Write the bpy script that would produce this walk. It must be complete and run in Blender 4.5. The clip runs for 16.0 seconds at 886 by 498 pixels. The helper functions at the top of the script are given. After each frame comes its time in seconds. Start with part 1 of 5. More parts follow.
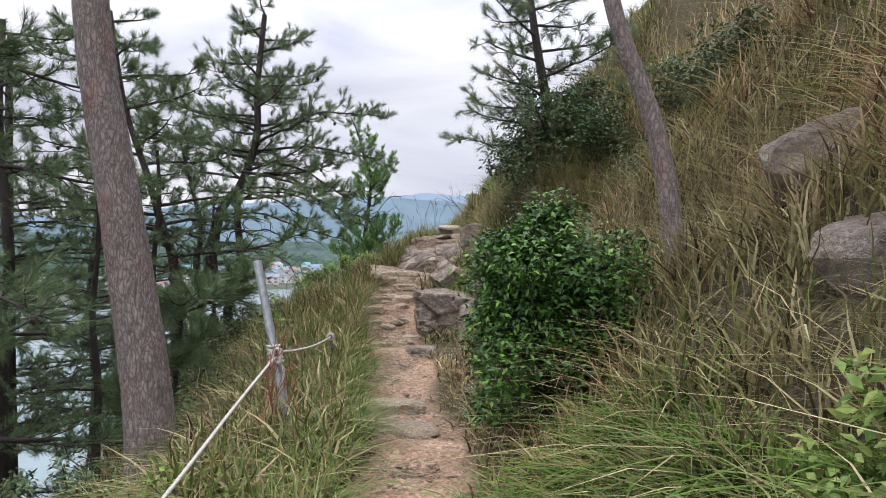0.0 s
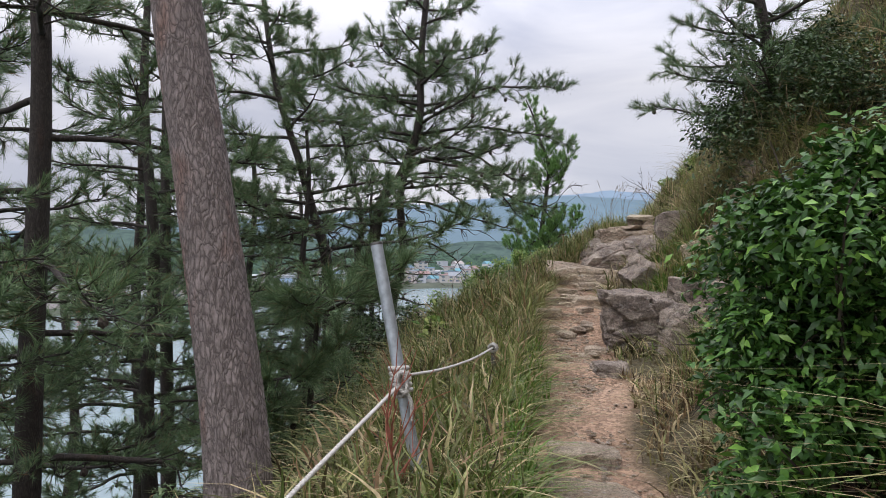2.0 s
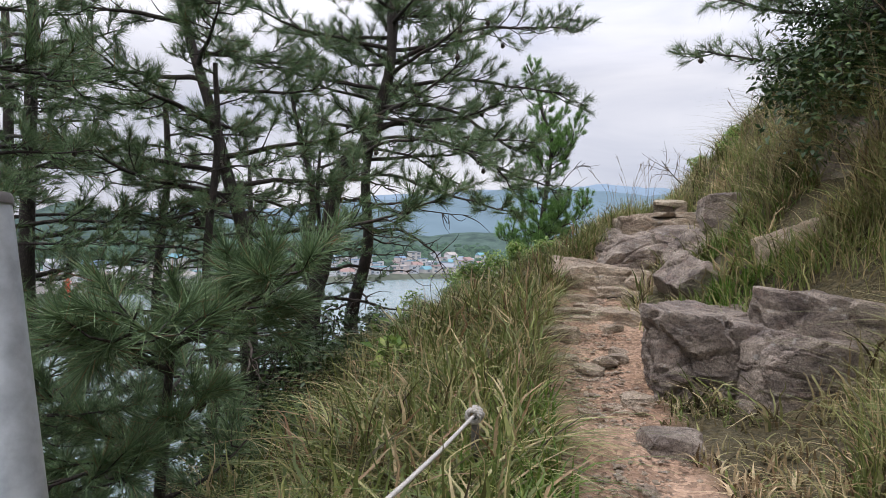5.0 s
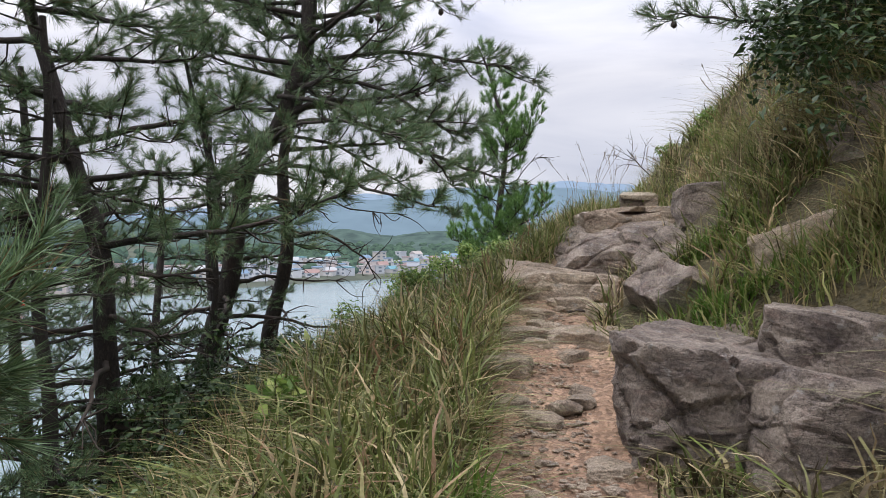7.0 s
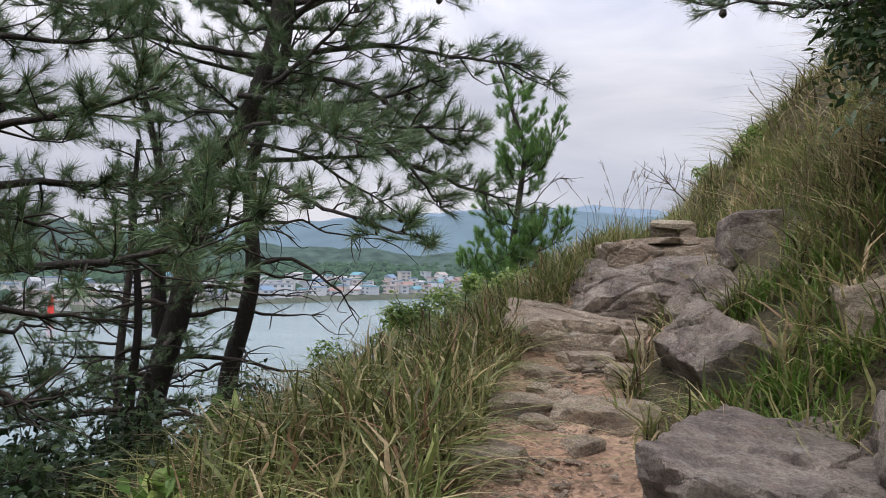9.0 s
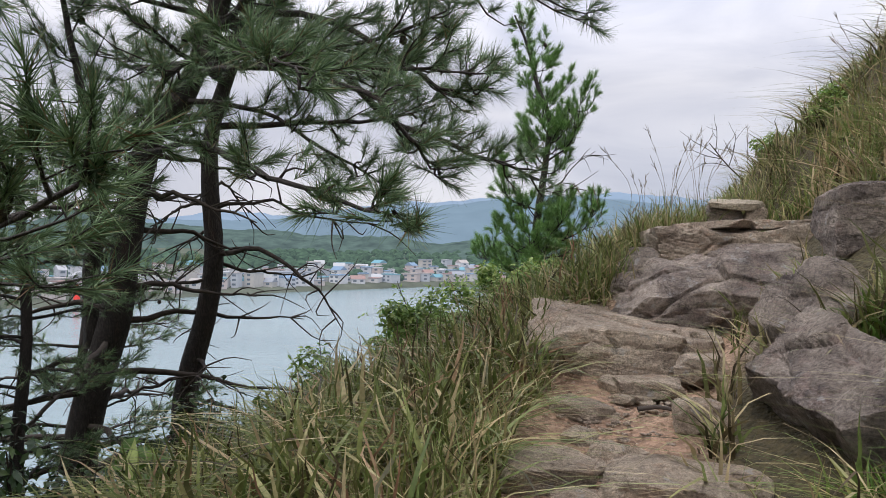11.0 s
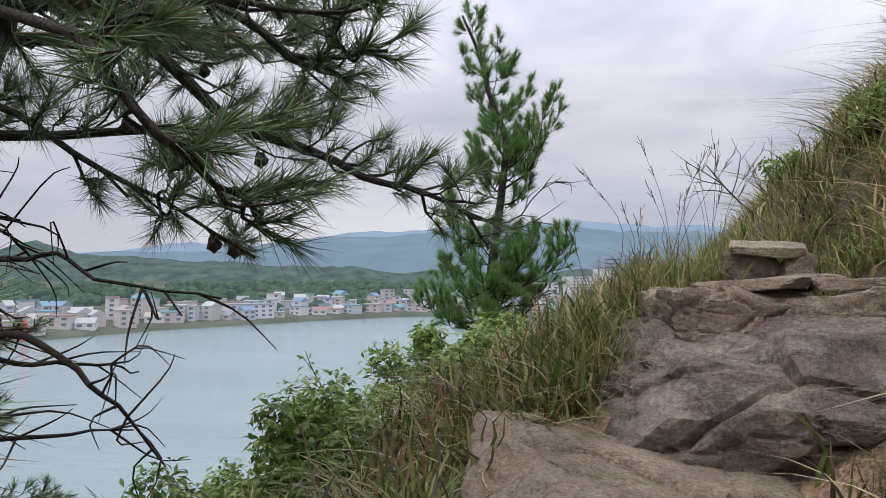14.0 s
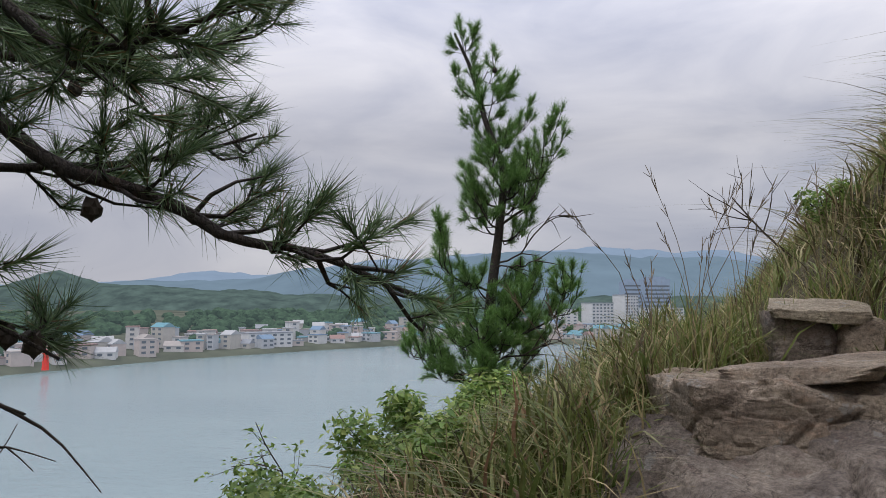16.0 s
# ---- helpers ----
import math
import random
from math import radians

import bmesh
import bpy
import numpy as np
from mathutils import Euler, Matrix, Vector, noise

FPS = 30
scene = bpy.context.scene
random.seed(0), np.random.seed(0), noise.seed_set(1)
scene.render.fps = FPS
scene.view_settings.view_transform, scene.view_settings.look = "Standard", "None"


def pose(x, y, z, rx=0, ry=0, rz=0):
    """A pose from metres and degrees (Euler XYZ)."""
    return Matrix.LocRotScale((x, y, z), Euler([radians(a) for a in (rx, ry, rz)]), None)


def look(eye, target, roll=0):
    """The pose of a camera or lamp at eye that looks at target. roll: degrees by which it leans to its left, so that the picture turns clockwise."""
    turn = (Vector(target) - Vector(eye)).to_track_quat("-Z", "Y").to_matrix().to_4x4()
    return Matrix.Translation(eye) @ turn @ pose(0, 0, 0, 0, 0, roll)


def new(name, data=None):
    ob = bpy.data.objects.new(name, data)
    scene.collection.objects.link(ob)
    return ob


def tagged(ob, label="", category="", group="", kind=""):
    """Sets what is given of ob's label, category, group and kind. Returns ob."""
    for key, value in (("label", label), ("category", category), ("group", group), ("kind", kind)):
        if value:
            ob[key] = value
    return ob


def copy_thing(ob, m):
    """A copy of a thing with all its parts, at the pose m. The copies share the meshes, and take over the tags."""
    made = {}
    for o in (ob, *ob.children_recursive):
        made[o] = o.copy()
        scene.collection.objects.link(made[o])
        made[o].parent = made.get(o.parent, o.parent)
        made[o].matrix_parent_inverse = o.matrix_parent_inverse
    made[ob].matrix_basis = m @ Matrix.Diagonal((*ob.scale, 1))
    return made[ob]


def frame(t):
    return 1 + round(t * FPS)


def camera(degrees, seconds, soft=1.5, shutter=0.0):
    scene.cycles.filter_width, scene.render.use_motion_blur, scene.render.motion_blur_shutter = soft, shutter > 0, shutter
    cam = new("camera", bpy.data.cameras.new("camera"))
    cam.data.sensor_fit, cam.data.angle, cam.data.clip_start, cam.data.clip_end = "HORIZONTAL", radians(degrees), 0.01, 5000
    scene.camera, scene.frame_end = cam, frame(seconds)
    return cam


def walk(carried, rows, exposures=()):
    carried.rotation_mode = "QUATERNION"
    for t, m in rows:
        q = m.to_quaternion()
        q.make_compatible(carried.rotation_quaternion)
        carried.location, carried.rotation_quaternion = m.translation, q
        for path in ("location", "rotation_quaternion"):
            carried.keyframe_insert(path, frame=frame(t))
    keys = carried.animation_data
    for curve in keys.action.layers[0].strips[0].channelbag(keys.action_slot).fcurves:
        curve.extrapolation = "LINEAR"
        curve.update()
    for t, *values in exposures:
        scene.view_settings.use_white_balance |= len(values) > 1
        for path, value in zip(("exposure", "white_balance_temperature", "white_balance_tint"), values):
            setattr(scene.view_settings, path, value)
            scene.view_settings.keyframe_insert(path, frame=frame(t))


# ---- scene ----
cam = camera(64.1, 16.0, soft=0.75)
METRES, EYE, TILT, LEAN, TURN = 11.5, 1.4, 0.0, 0.0, 0.0
ROWS = [
    (0.0, 0.0, 0.0, 0.0, 0.0, 0.0, -0.0),
    (0.5, 0.0021, 0.0405, -0.0044, 4.05, 0.41, -0.54),
    (1.0, -0.0069, 0.0764, -0.0052, 7.49, 0.39, -0.56),
    (1.5, -0.0071, 0.1116, -0.0071, 10.98, 0.2, -0.11),
    (2.0, -0.0098, 0.145, -0.0086, 14.48, -0.04, 0.15),
    (2.5, -0.0151, 0.1838, -0.009, 17.6, -0.45, 0.05),
    (3.0, -0.0157, 0.2217, -0.0075, 20.17, -1.04, 0.01),
    (3.5, -0.0253, 0.2602, -0.0073, 21.86, -1.48, -0.1),
    (4.0, -0.0296, 0.299, -0.0087, 22.07, -1.27, -0.63),
    (4.5, -0.04, 0.3366, -0.0096, 18.7, -0.87, -0.91),
    (5.0, -0.0479, 0.3714, -0.0098, 13.95, -0.78, -0.8),
    (7.5, -0.0464, 0.5243, -0.002, 10.98, -0.85, 0.09),
    (8.0, -0.0498, 0.5525, 0.0034, 11.28, 0.06, -0.71),
    (8.5, -0.0415, 0.5806, 0.0025, 12.28, 0.96, -1.14),
    (11.0, -0.061, 0.7257, 0.0038, 14.94, -0.18, -1.08),
    (11.5, -0.0632, 0.7545, 0.0035, 14.63, -0.34, -0.93),
    (12.0, -0.0633, 0.7887, 0.0107, 14.76, -1.21, -0.93),
    (12.5, -0.074, 0.8161, 0.0129, 14.22, -1.29, -0.81),
    (13.0, -0.0734, 0.8414, 0.0141, 13.33, -0.53, -0.36),
    (13.5, -0.0699, 0.865, 0.0223, 12.36, 0.53, -0.11),
    (14.0, -0.0761, 0.8924, 0.0235, 11.91, 2.22, -0.36),
    (14.5, -0.0798, 0.9084, 0.0296, 11.88, 3.12, -0.49),
    (15.0, -0.0704, 0.9342, 0.03, 11.9, 3.79, -0.24),
    (15.5, -0.0633, 0.9534, 0.0425, 12.43, 3.83, 0.11),
    (16.0, -0.0672, 0.9754, 0.0413, 13.42, 4.41, -0.06),
]
EXPOSURES = [(0.0, 0.38), (0.5, 0.12), (2.5, 0.15), (3.5, 0.42), (4.5, 0.48), (5.0, 0.27), (7.5, 0.25), (8.0, 0.14), (8.5, 0.08), (11.0, 0.14), (13.0, 0.24), (13.5, 0.06), (14.0, 0.0), (14.5, -0.2), (16.0, -0.32)]
walk(cam, [(t, pose(0, 0, EYE, TILT, LEAN, TURN) @ pose(METRES * x, METRES * y, METRES * z, 90 + pitch, roll, yaw)) for t, x, y, z, yaw, pitch, roll in ROWS], EXPOSURES)

# ---- world and sun ----
def world_sky():
    w = bpy.data.worlds.new("overcast_sky")
    scene.world = w
    w.use_nodes = True
    nt = w.node_tree
    nt.nodes.clear()
    N, L = nt.nodes.new, nt.links.new
    out, bg = N("ShaderNodeOutputWorld"), N("ShaderNodeBackground")
    sky = N("ShaderNodeTexSky")
    sky.sky_type = "NISHITA"
    sky.sun_disc = False
    sky.sun_elevation, sky.sun_rotation = radians(50), radians(200)
    gain = N("ShaderNodeMixRGB")
    gain.blend_type = "MULTIPLY"
    gain.inputs[0].default_value = 1.0
    gain.inputs[2].default_value = (0.10, 0.10, 0.10, 1)
    L(sky.outputs[0], gain.inputs[1])
    tc, mp = N("ShaderNodeTexCoord"), N("ShaderNodeMapping")
    mp.inputs["Scale"].default_value = (1.0, 1.0, 3.2)
    L(tc.outputs["Generated"], mp.inputs[0])
    n1 = N("ShaderNodeTexNoise")
    n1.inputs["Scale"].default_value, n1.inputs["Detail"].default_value = 2.6, 7
    n1.inputs["Roughness"].default_value, n1.inputs["Distortion"].default_value = 0.52, 0.5
    L(mp.outputs[0], n1.inputs["Vector"])
    cr = N("ShaderNodeValToRGB")
    e = cr.color_ramp.elements
    e[0].position, e[0].color = 0.32, (0.50, 0.52, 0.64, 1)
    e[1].position, e[1].color = 0.62, (0.83, 0.82, 0.89, 1)
    L(n1.outputs[0], cr.inputs[0])
    mix = N("ShaderNodeMixRGB")
    mix.inputs[0].default_value = 0.90
    L(gain.outputs[0], mix.inputs[1])
    L(cr.outputs[0], mix.inputs[2])
    # an overcast sky is about three times as bright overhead as at the horizon
    sep = N("ShaderNodeSeparateXYZ")
    L(tc.outputs["Generated"], sep.inputs[0])
    up = N("ShaderNodeMapRange")
    up.inputs["From Min"].default_value, up.inputs["From Max"].default_value = 0.22, 1.0
    up.inputs["To Min"].default_value, up.inputs["To Max"].default_value = 0.92, 3.6
    L(sep.outputs[2], up.inputs[0])
    lift = N("ShaderNodeMixRGB")
    lift.blend_type = "MULTIPLY"
    lift.inputs[0].default_value = 1.0
    L(mix.outputs[0], lift.inputs[1])
    L(up.outputs[0], lift.inputs[2])
    L(lift.outputs[0], bg.inputs[0])
    bg.inputs[1].default_value = 1.0
    L(bg.outputs[0], out.inputs[0])


world_sky()
sun = new("sun", bpy.data.lights.new("sun", "SUN"))
sun.data.energy, sun.data.angle, sun.data.color = 1.5, radians(25), (1.0, 0.97, 0.92)
sun.matrix_world = look((0, 0, 60), (12, 22, 0))


# ---- materials ----
def ramp(nt, stops):
    cr = nt.nodes.new("ShaderNodeValToRGB")
    el = cr.color_ramp.elements
    while len(el) < len(stops):
        el.new(0.5)
    for k, (p, c) in enumerate(stops):
        el[k].position, el[k].color = p, (*c, 1)
    return cr


def noise_node(nt, vec, scale, detail=4, rough=0.55, dist=0.0):
    n = nt.nodes.new("ShaderNodeTexNoise")
    n.inputs["Scale"].default_value, n.inputs["Detail"].default_value = scale, detail
    n.inputs["Roughness"].default_value, n.inputs["Distortion"].default_value = rough, dist
    if vec is not None:
        nt.links.new(vec, n.inputs["Vector"])
    return n


def mixc(nt, fac, a, b, mode="MIX"):
    m = nt.nodes.new("ShaderNodeMixRGB")
    m.blend_type = mode
    for k, v in enumerate((fac, a, b)):
        if isinstance(v, (int, float)):
            m.inputs[k].default_value = v
        elif isinstance(v, tuple):
            m.inputs[k].default_value = (*v, 1)
        else:
            nt.links.new(v, m.inputs[k])
    return m.outputs[0]


def base_mat(name, rough=0.8, metal=0.0):
    m = bpy.data.materials.new(name)
    m.use_nodes = True
    nt = m.node_tree
    b = nt.nodes["Principled BSDF"]
    b.inputs["Roughness"].default_value, b.inputs["Metallic"].default_value = rough, metal
    return m, nt, b


def bump(nt, b, height, strength, dist):
    n = nt.nodes.new("ShaderNodeBump")
    n.inputs["Strength"].default_value, n.inputs["Distance"].default_value = strength, dist
    nt.links.new(height, n.inputs["Height"])
    nt.links.new(n.outputs[0], b.inputs["Normal"])
    return n


def position(nt, scale=(1, 1, 1), rot=(0, 0, 0), source="Object"):
    tc = nt.nodes.new("ShaderNodeTexCoord")
    mp = nt.nodes.new("ShaderNodeMapping")
    mp.inputs["Scale"].default_value = scale
    mp.inputs["Rotation"].default_value = [radians(a) for a in rot]
    nt.links.new(tc.outputs[source], mp.inputs[0])
    return mp.outputs[0]


def leaf_mat(name, stops, rough=0.5, through_light=0.35, patch=None, patch_scale=0.9):
    """Thin leaves: colour by piece, with patches over the ground."""
    m, nt, b = base_mat(name, rough)
    g = nt.nodes.new("ShaderNodeNewGeometry")
    cr = ramp(nt, stops)
    nt.links.new(g.outputs["Random Per Island"], cr.inputs[0])
    col = cr.outputs[0]
    n = noise_node(nt, g.outputs["Position"], patch_scale, 3)
    if patch:
        pr = ramp(nt, [(0.42, (0, 0, 0)), (0.62, (1, 1, 1))])
        nt.links.new(n.outputs[0], pr.inputs[0])
        pc = ramp(nt, patch)
        nt.links.new(g.outputs["Random Per Island"], pc.inputs[0])
        col = mixc(nt, pr.outputs[0], col, pc.outputs[0])
    fine = noise_node(nt, g.outputs["Position"], 40, 2)
    fr = ramp(nt, [(0.3, (0.75, 0.75, 0.75)), (0.7, (1.15, 1.15, 1.15))])
    nt.links.new(fine.outputs[0], fr.inputs[0])
    col = mixc(nt, 1.0, col, fr.outputs[0], "MULTIPLY")
    nt.links.new(col, b.inputs["Base Color"])
    b.inputs["Specular IOR Level"].default_value = 0.3
    if through_light:
        tr = nt.nodes.new("ShaderNodeBsdfTranslucent")
        nt.links.new(col, tr.inputs[0])
        ms = nt.nodes.new("ShaderNodeMixShader")
        ms.inputs[0].default_value = through_light
        nt.links.new(b.outputs[0], ms.inputs[1])
        nt.links.new(tr.outputs[0], ms.inputs[2])
        nt.links.new(ms.outputs[0], nt.nodes["Material Output"].inputs[0])
    return m


def rock_mat(name, light, dark, stain):
    m, nt, b = base_mat(name, 0.9)
    tc = nt.nodes.new("ShaderNodeNewGeometry")
    mp = nt.nodes.new("ShaderNodeMapping")
    mp.inputs["Rotation"].default_value = (radians(18), radians(-14), 0)
    mp.inputs["Scale"].default_value = (1, 1, 1.6)
    nt.links.new(tc.outputs["Position"], mp.inputs[0])
    v = mp.outputs[0]
    big = noise_node(nt, v, 3.0, 9, 0.72, 0.3)
    r1 = ramp(nt, [(0.34, dark), (0.50, tuple((a + c) / 2 for a, c in zip(light, dark))), (0.64, light)])
    nt.links.new(big.outputs[0], r1.inputs[0])
    st = noise_node(nt, v, 7.5, 6, 0.7)
    rs = ramp(nt, [(0.54, (0, 0, 0)), (0.66, (0.8, 0.8, 0.8))])
    nt.links.new(st.outputs[0], rs.inputs[0])
    col = mixc(nt, rs.outputs[0], r1.outputs[0], stain)
    gr = noise_node(nt, tc.outputs["Position"], 60, 7, 0.85)
    rg = ramp(nt, [(0.34, (0.38, 0.38, 0.38)), (0.66, (1.55, 1.55, 1.55))])
    nt.links.new(gr.outputs[0], rg.inputs[0])
    col = mixc(nt, 1.0, col, rg.outputs[0], "MULTIPLY")
    lich = noise_node(nt, tc.outputs["Position"], 11, 5, 0.7)
    rl = ramp(nt, [(0.60, (0, 0, 0)), (0.65, (0.6, 0.6, 0.6))])
    nt.links.new(lich.outputs[0], rl.inputs[0])
    col = mixc(nt, rl.outputs[0], col, (0.44, 0.42, 0.39))
    # fine dark joints that wander over the faces
    wob = noise_node(nt, v, 5, 5, 0.65)
    wv = mixc(nt, 0.42, v, wob.outputs["Color"], "ADD")
    vo = nt.nodes.new("ShaderNodeTexVoronoi")
    vo.feature = "DISTANCE_TO_EDGE"
    vo.inputs["Scale"].default_value = 2.1
    nt.links.new(wv, vo.inputs["Vector"])
    rj = ramp(nt, [(0.0, (0.35, 0.35, 0.35)), (0.014, (1, 1, 1))])
    nt.links.new(vo.outputs["Distance"], rj.inputs[0])
    col = mixc(nt, rj.outputs[0], tuple(0.5 * c for c in dark), col)
    nt.links.new(col, b.inputs["Base Color"])
    hs = nt.nodes.new("ShaderNodeMath")
    hs.operation = "MULTIPLY_ADD"
    nt.links.new(gr.outputs[0], hs.inputs[0])
    hs.inputs[1].default_value = 0.35
    mid = noise_node(nt, v, 9, 10, 0.78)
    nt.links.new(mid.outputs[0], hs.inputs[2])
    h2 = mixc(nt, 0.2, hs.outputs[0], rj.outputs[0], "ADD")
    bump(nt, b, h2, 1.0, 0.06)
    return m


def bark_mat(name, light, dark, scale=1.0):
    m, nt, b = base_mat(name, 0.92)
    v = position(nt, (scale, scale, scale * 0.36))
    vo = nt.nodes.new("ShaderNodeTexVoronoi")
    vo.feature = "DISTANCE_TO_EDGE"
    vo.inputs["Scale"].default_value = 40
    n0 = noise_node(nt, v, 9, 4)
    wv = mixc(nt, 0.14, v, n0.outputs["Color"], "ADD")
    nt.links.new(wv, vo.inputs["Vector"])
    rv = ramp(nt, [(0.0, (0.26, 0.26, 0.26)), (0.07, (0.6, 0.6, 0.6)), (0.26, (1, 1, 1))])
    nt.links.new(vo.outputs["Distance"], rv.inputs[0])
    n1 = noise_node(nt, v, 30, 7, 0.8)
    rc = ramp(nt, [(0.32, tuple(0.5 * c for c in light)), (0.52, light), (0.70, tuple(1.45 * c for c in light))])
    nt.links.new(n1.outputs[0], rc.inputs[0])
    red = noise_node(nt, v, 5, 3)
    rr = ramp(nt, [(0.56, (0, 0, 0)), (0.7, (0.7, 0.7, 0.7))])
    nt.links.new(red.outputs[0], rr.inputs[0])
    c0 = mixc(nt, rr.outputs[0], rc.outputs[0], (light[0] * 1.05, light[1] * 0.72, light[2] * 0.6))
    col = mixc(nt, rv.outputs[0], dark, c0)
    nt.links.new(col, b.inputs["Base Color"])
    h = mixc(nt, 0.55, rv.outputs[0], n1.outputs[0])
    bump(nt, b, h, 0.9, 0.015)
    return m


def ground_mat():
    m, nt, b = base_mat("trail_soil", 0.95)
    g = nt.nodes.new("ShaderNodeNewGeometry")
    p = g.outputs["Position"]
    n1 = noise_node(nt, p, 1.6, 6, 0.6)
    r1 = ramp(nt, [(0.35, (0.24, 0.155, 0.105)), (0.65, (0.40, 0.28, 0.20))])
    nt.links.new(n1.outputs[0], r1.inputs[0])
    vo = nt.nodes.new("ShaderNodeTexVoronoi")
    vo.inputs["Scale"].default_value = 38
    nt.links.new(p, vo.inputs["Vector"])
    rv = ramp(nt, [(0.0, (0.45, 0.42, 0.4)), (1.0, (1.5, 1.45, 1.4))])
    nt.links.new(vo.outputs["Color"], rv.inputs[0])
    col = mixc(nt, 1.0, r1.outputs[0], rv.outputs[0], "MULTIPLY")
    at = nt.nodes.new("ShaderNodeAttribute")
    at.attribute_name = "litter"
    n2 = noise_node(nt, p, 22, 4, 0.7)
    r2 = ramp(nt, [(0.3, (0.028, 0.024, 0.012)), (0.7, (0.11, 0.088, 0.042))])
    nt.links.new(n2.outputs[0], r2.inputs[0])
    col = mixc(nt, at.outputs["Fac"], col, r2.outputs[0])
    nt.links.new(col, b.inputs["Base Color"])
    h = mixc(nt, 0.5, vo.outputs["Distance"], noise_node(nt, p, 60, 4).outputs[0])
    bump(nt, b, h, 1.0, 0.035)
    return m


def plain_mat(name, col, rough=0.7, metal=0.0, var=0.25, scale=12, bumpy=0.0):
    m, nt, b = base_mat(name, rough, metal)
    v = position(nt)
    n = noise_node(nt, v, scale, 5, 0.6)
    r = ramp(nt, [(0.3, tuple(c * (1 - var) for c in col)), (0.7, tuple(min(1, c * (1 + var)) for c in col))])
    nt.links.new(n.outputs[0], r.inputs[0])
    nt.links.new(r.outputs[0], b.inputs["Base Color"])
    if bumpy:
        bump(nt, b, n.outputs[0], bumpy, 0.01)
    return m


def haze_glow_mat(name, col, glow, scale, var=0.25):
    """Far land or buildings as a backdrop: a faint emission paints in moist-air haze."""
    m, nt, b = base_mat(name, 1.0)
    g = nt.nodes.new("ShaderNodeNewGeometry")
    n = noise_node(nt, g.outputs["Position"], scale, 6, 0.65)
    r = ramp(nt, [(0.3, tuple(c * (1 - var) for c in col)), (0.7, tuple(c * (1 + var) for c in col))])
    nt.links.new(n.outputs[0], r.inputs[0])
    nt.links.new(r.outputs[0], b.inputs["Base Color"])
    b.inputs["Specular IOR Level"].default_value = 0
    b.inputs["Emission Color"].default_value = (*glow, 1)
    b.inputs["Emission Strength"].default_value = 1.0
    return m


def water_mat():
    m, nt, b = base_mat("sea_water", 0.22)
    g = nt.nodes.new("ShaderNodeNewGeometry")
    mp = nt.nodes.new("ShaderNodeMapping")
    mp.inputs["Scale"].default_value = (0.35, 1.0, 1.0)
    mp.inputs["Rotation"].default_value = (0, 0, radians(25))
    nt.links.new(g.outputs["Position"], mp.inputs[0])
    n = noise_node(nt, mp.outputs[0], 0.02, 6, 0.6)
    r = ramp(nt, [(0.3, (0.145, 0.205, 0.22)), (0.7, (0.185, 0.25, 0.26))])
    nt.links.new(n.outputs[0], r.inputs[0])
    nt.links.new(r.outputs[0], b.inputs["Base Color"])
    n2 = noise_node(nt, mp.outputs[0], 0.5, 6, 0.65)
    bump(nt, b, n2.outputs[0], 0.35, 0.5)
    return m


DRY = [(0.0, (0.055, 0.036, 0.02)), (0.16, (0.18, 0.11, 0.06)), (0.38, (0.42, 0.30, 0.17)), (0.58, (0.70, 0.56, 0.36)), (0.72, (0.30, 0.21, 0.115)), (0.85, (0.17, 0.20, 0.055)), (1.0, (0.10, 0.15, 0.035))]
GREEN = [(0.0, (0.06, 0.055, 0.02)), (0.2, (0.55, 0.43, 0.24)), (0.45, (0.28, 0.30, 0.09)), (0.7, (0.10, 0.16, 0.035)), (1.0, (0.25, 0.32, 0.10))]
VERGE = [(0.0, (0.035, 0.03, 0.014)), (0.3, (0.16, 0.125, 0.06)), (0.5, (0.095, 0.13, 0.034)), (0.7, (0.18, 0.22, 0.065)), (0.87, (0.45, 0.37, 0.21)), (1.0, (0.60, 0.49, 0.31))]
M_VERGE = leaf_mat("verge_grass", VERGE, 0.5, 0.3, GREEN, 0.9)
M_REED = leaf_mat("reed_blades", [(0, (0.05, 0.035, 0.018)), (0.25, (0.15, 0.17, 0.05)), (0.5, (0.085, 0.12, 0.03)), (0.7, (0.27, 0.29, 0.10)), (0.85, (0.50, 0.40, 0.23)), (1, (0.24, 0.13, 0.075))], 0.45, 0.3)
M_DRY = leaf_mat("dry_grass", DRY, 0.6, 0.3, VERGE, 0.55)
M_GREEN = leaf_mat("green_grass", GREEN, 0.5, 0.35, VERGE, 0.8)
M_LUSH = leaf_mat("lush_grass", [(0, (0.09, 0.17, 0.03)), (0.6, (0.14, 0.24, 0.045)), (0.85, (0.24, 0.28, 0.08)), (1, (0.34, 0.28, 0.12))], 0.45, 0.35)
M_NEEDLE = leaf_mat("pine_needles", [(0, (0.055, 0.10, 0.045)), (0.5, (0.125, 0.20, 0.09)), (0.92, (0.22, 0.31, 0.15)), (0.96, (0.20, 0.12, 0.06)), (1, (0.2, 0.12, 0.06))], 0.45, 0.1)
M_NEEDLE_FRESH = leaf_mat("fresh_pine_needles", [(0, (0.09, 0.18, 0.05)), (0.6, (0.18, 0.33, 0.095)), (1, (0.27, 0.43, 0.14))], 0.45, 0.25)
M_BUSH = leaf_mat("glossy_bush_leaves", [(0, (0.018, 0.05, 0.01)), (0.5, (0.04, 0.105, 0.018)), (0.82, (0.075, 0.17, 0.028)), (1, (0.17, 0.31, 0.055))], 0.38, 0.14)
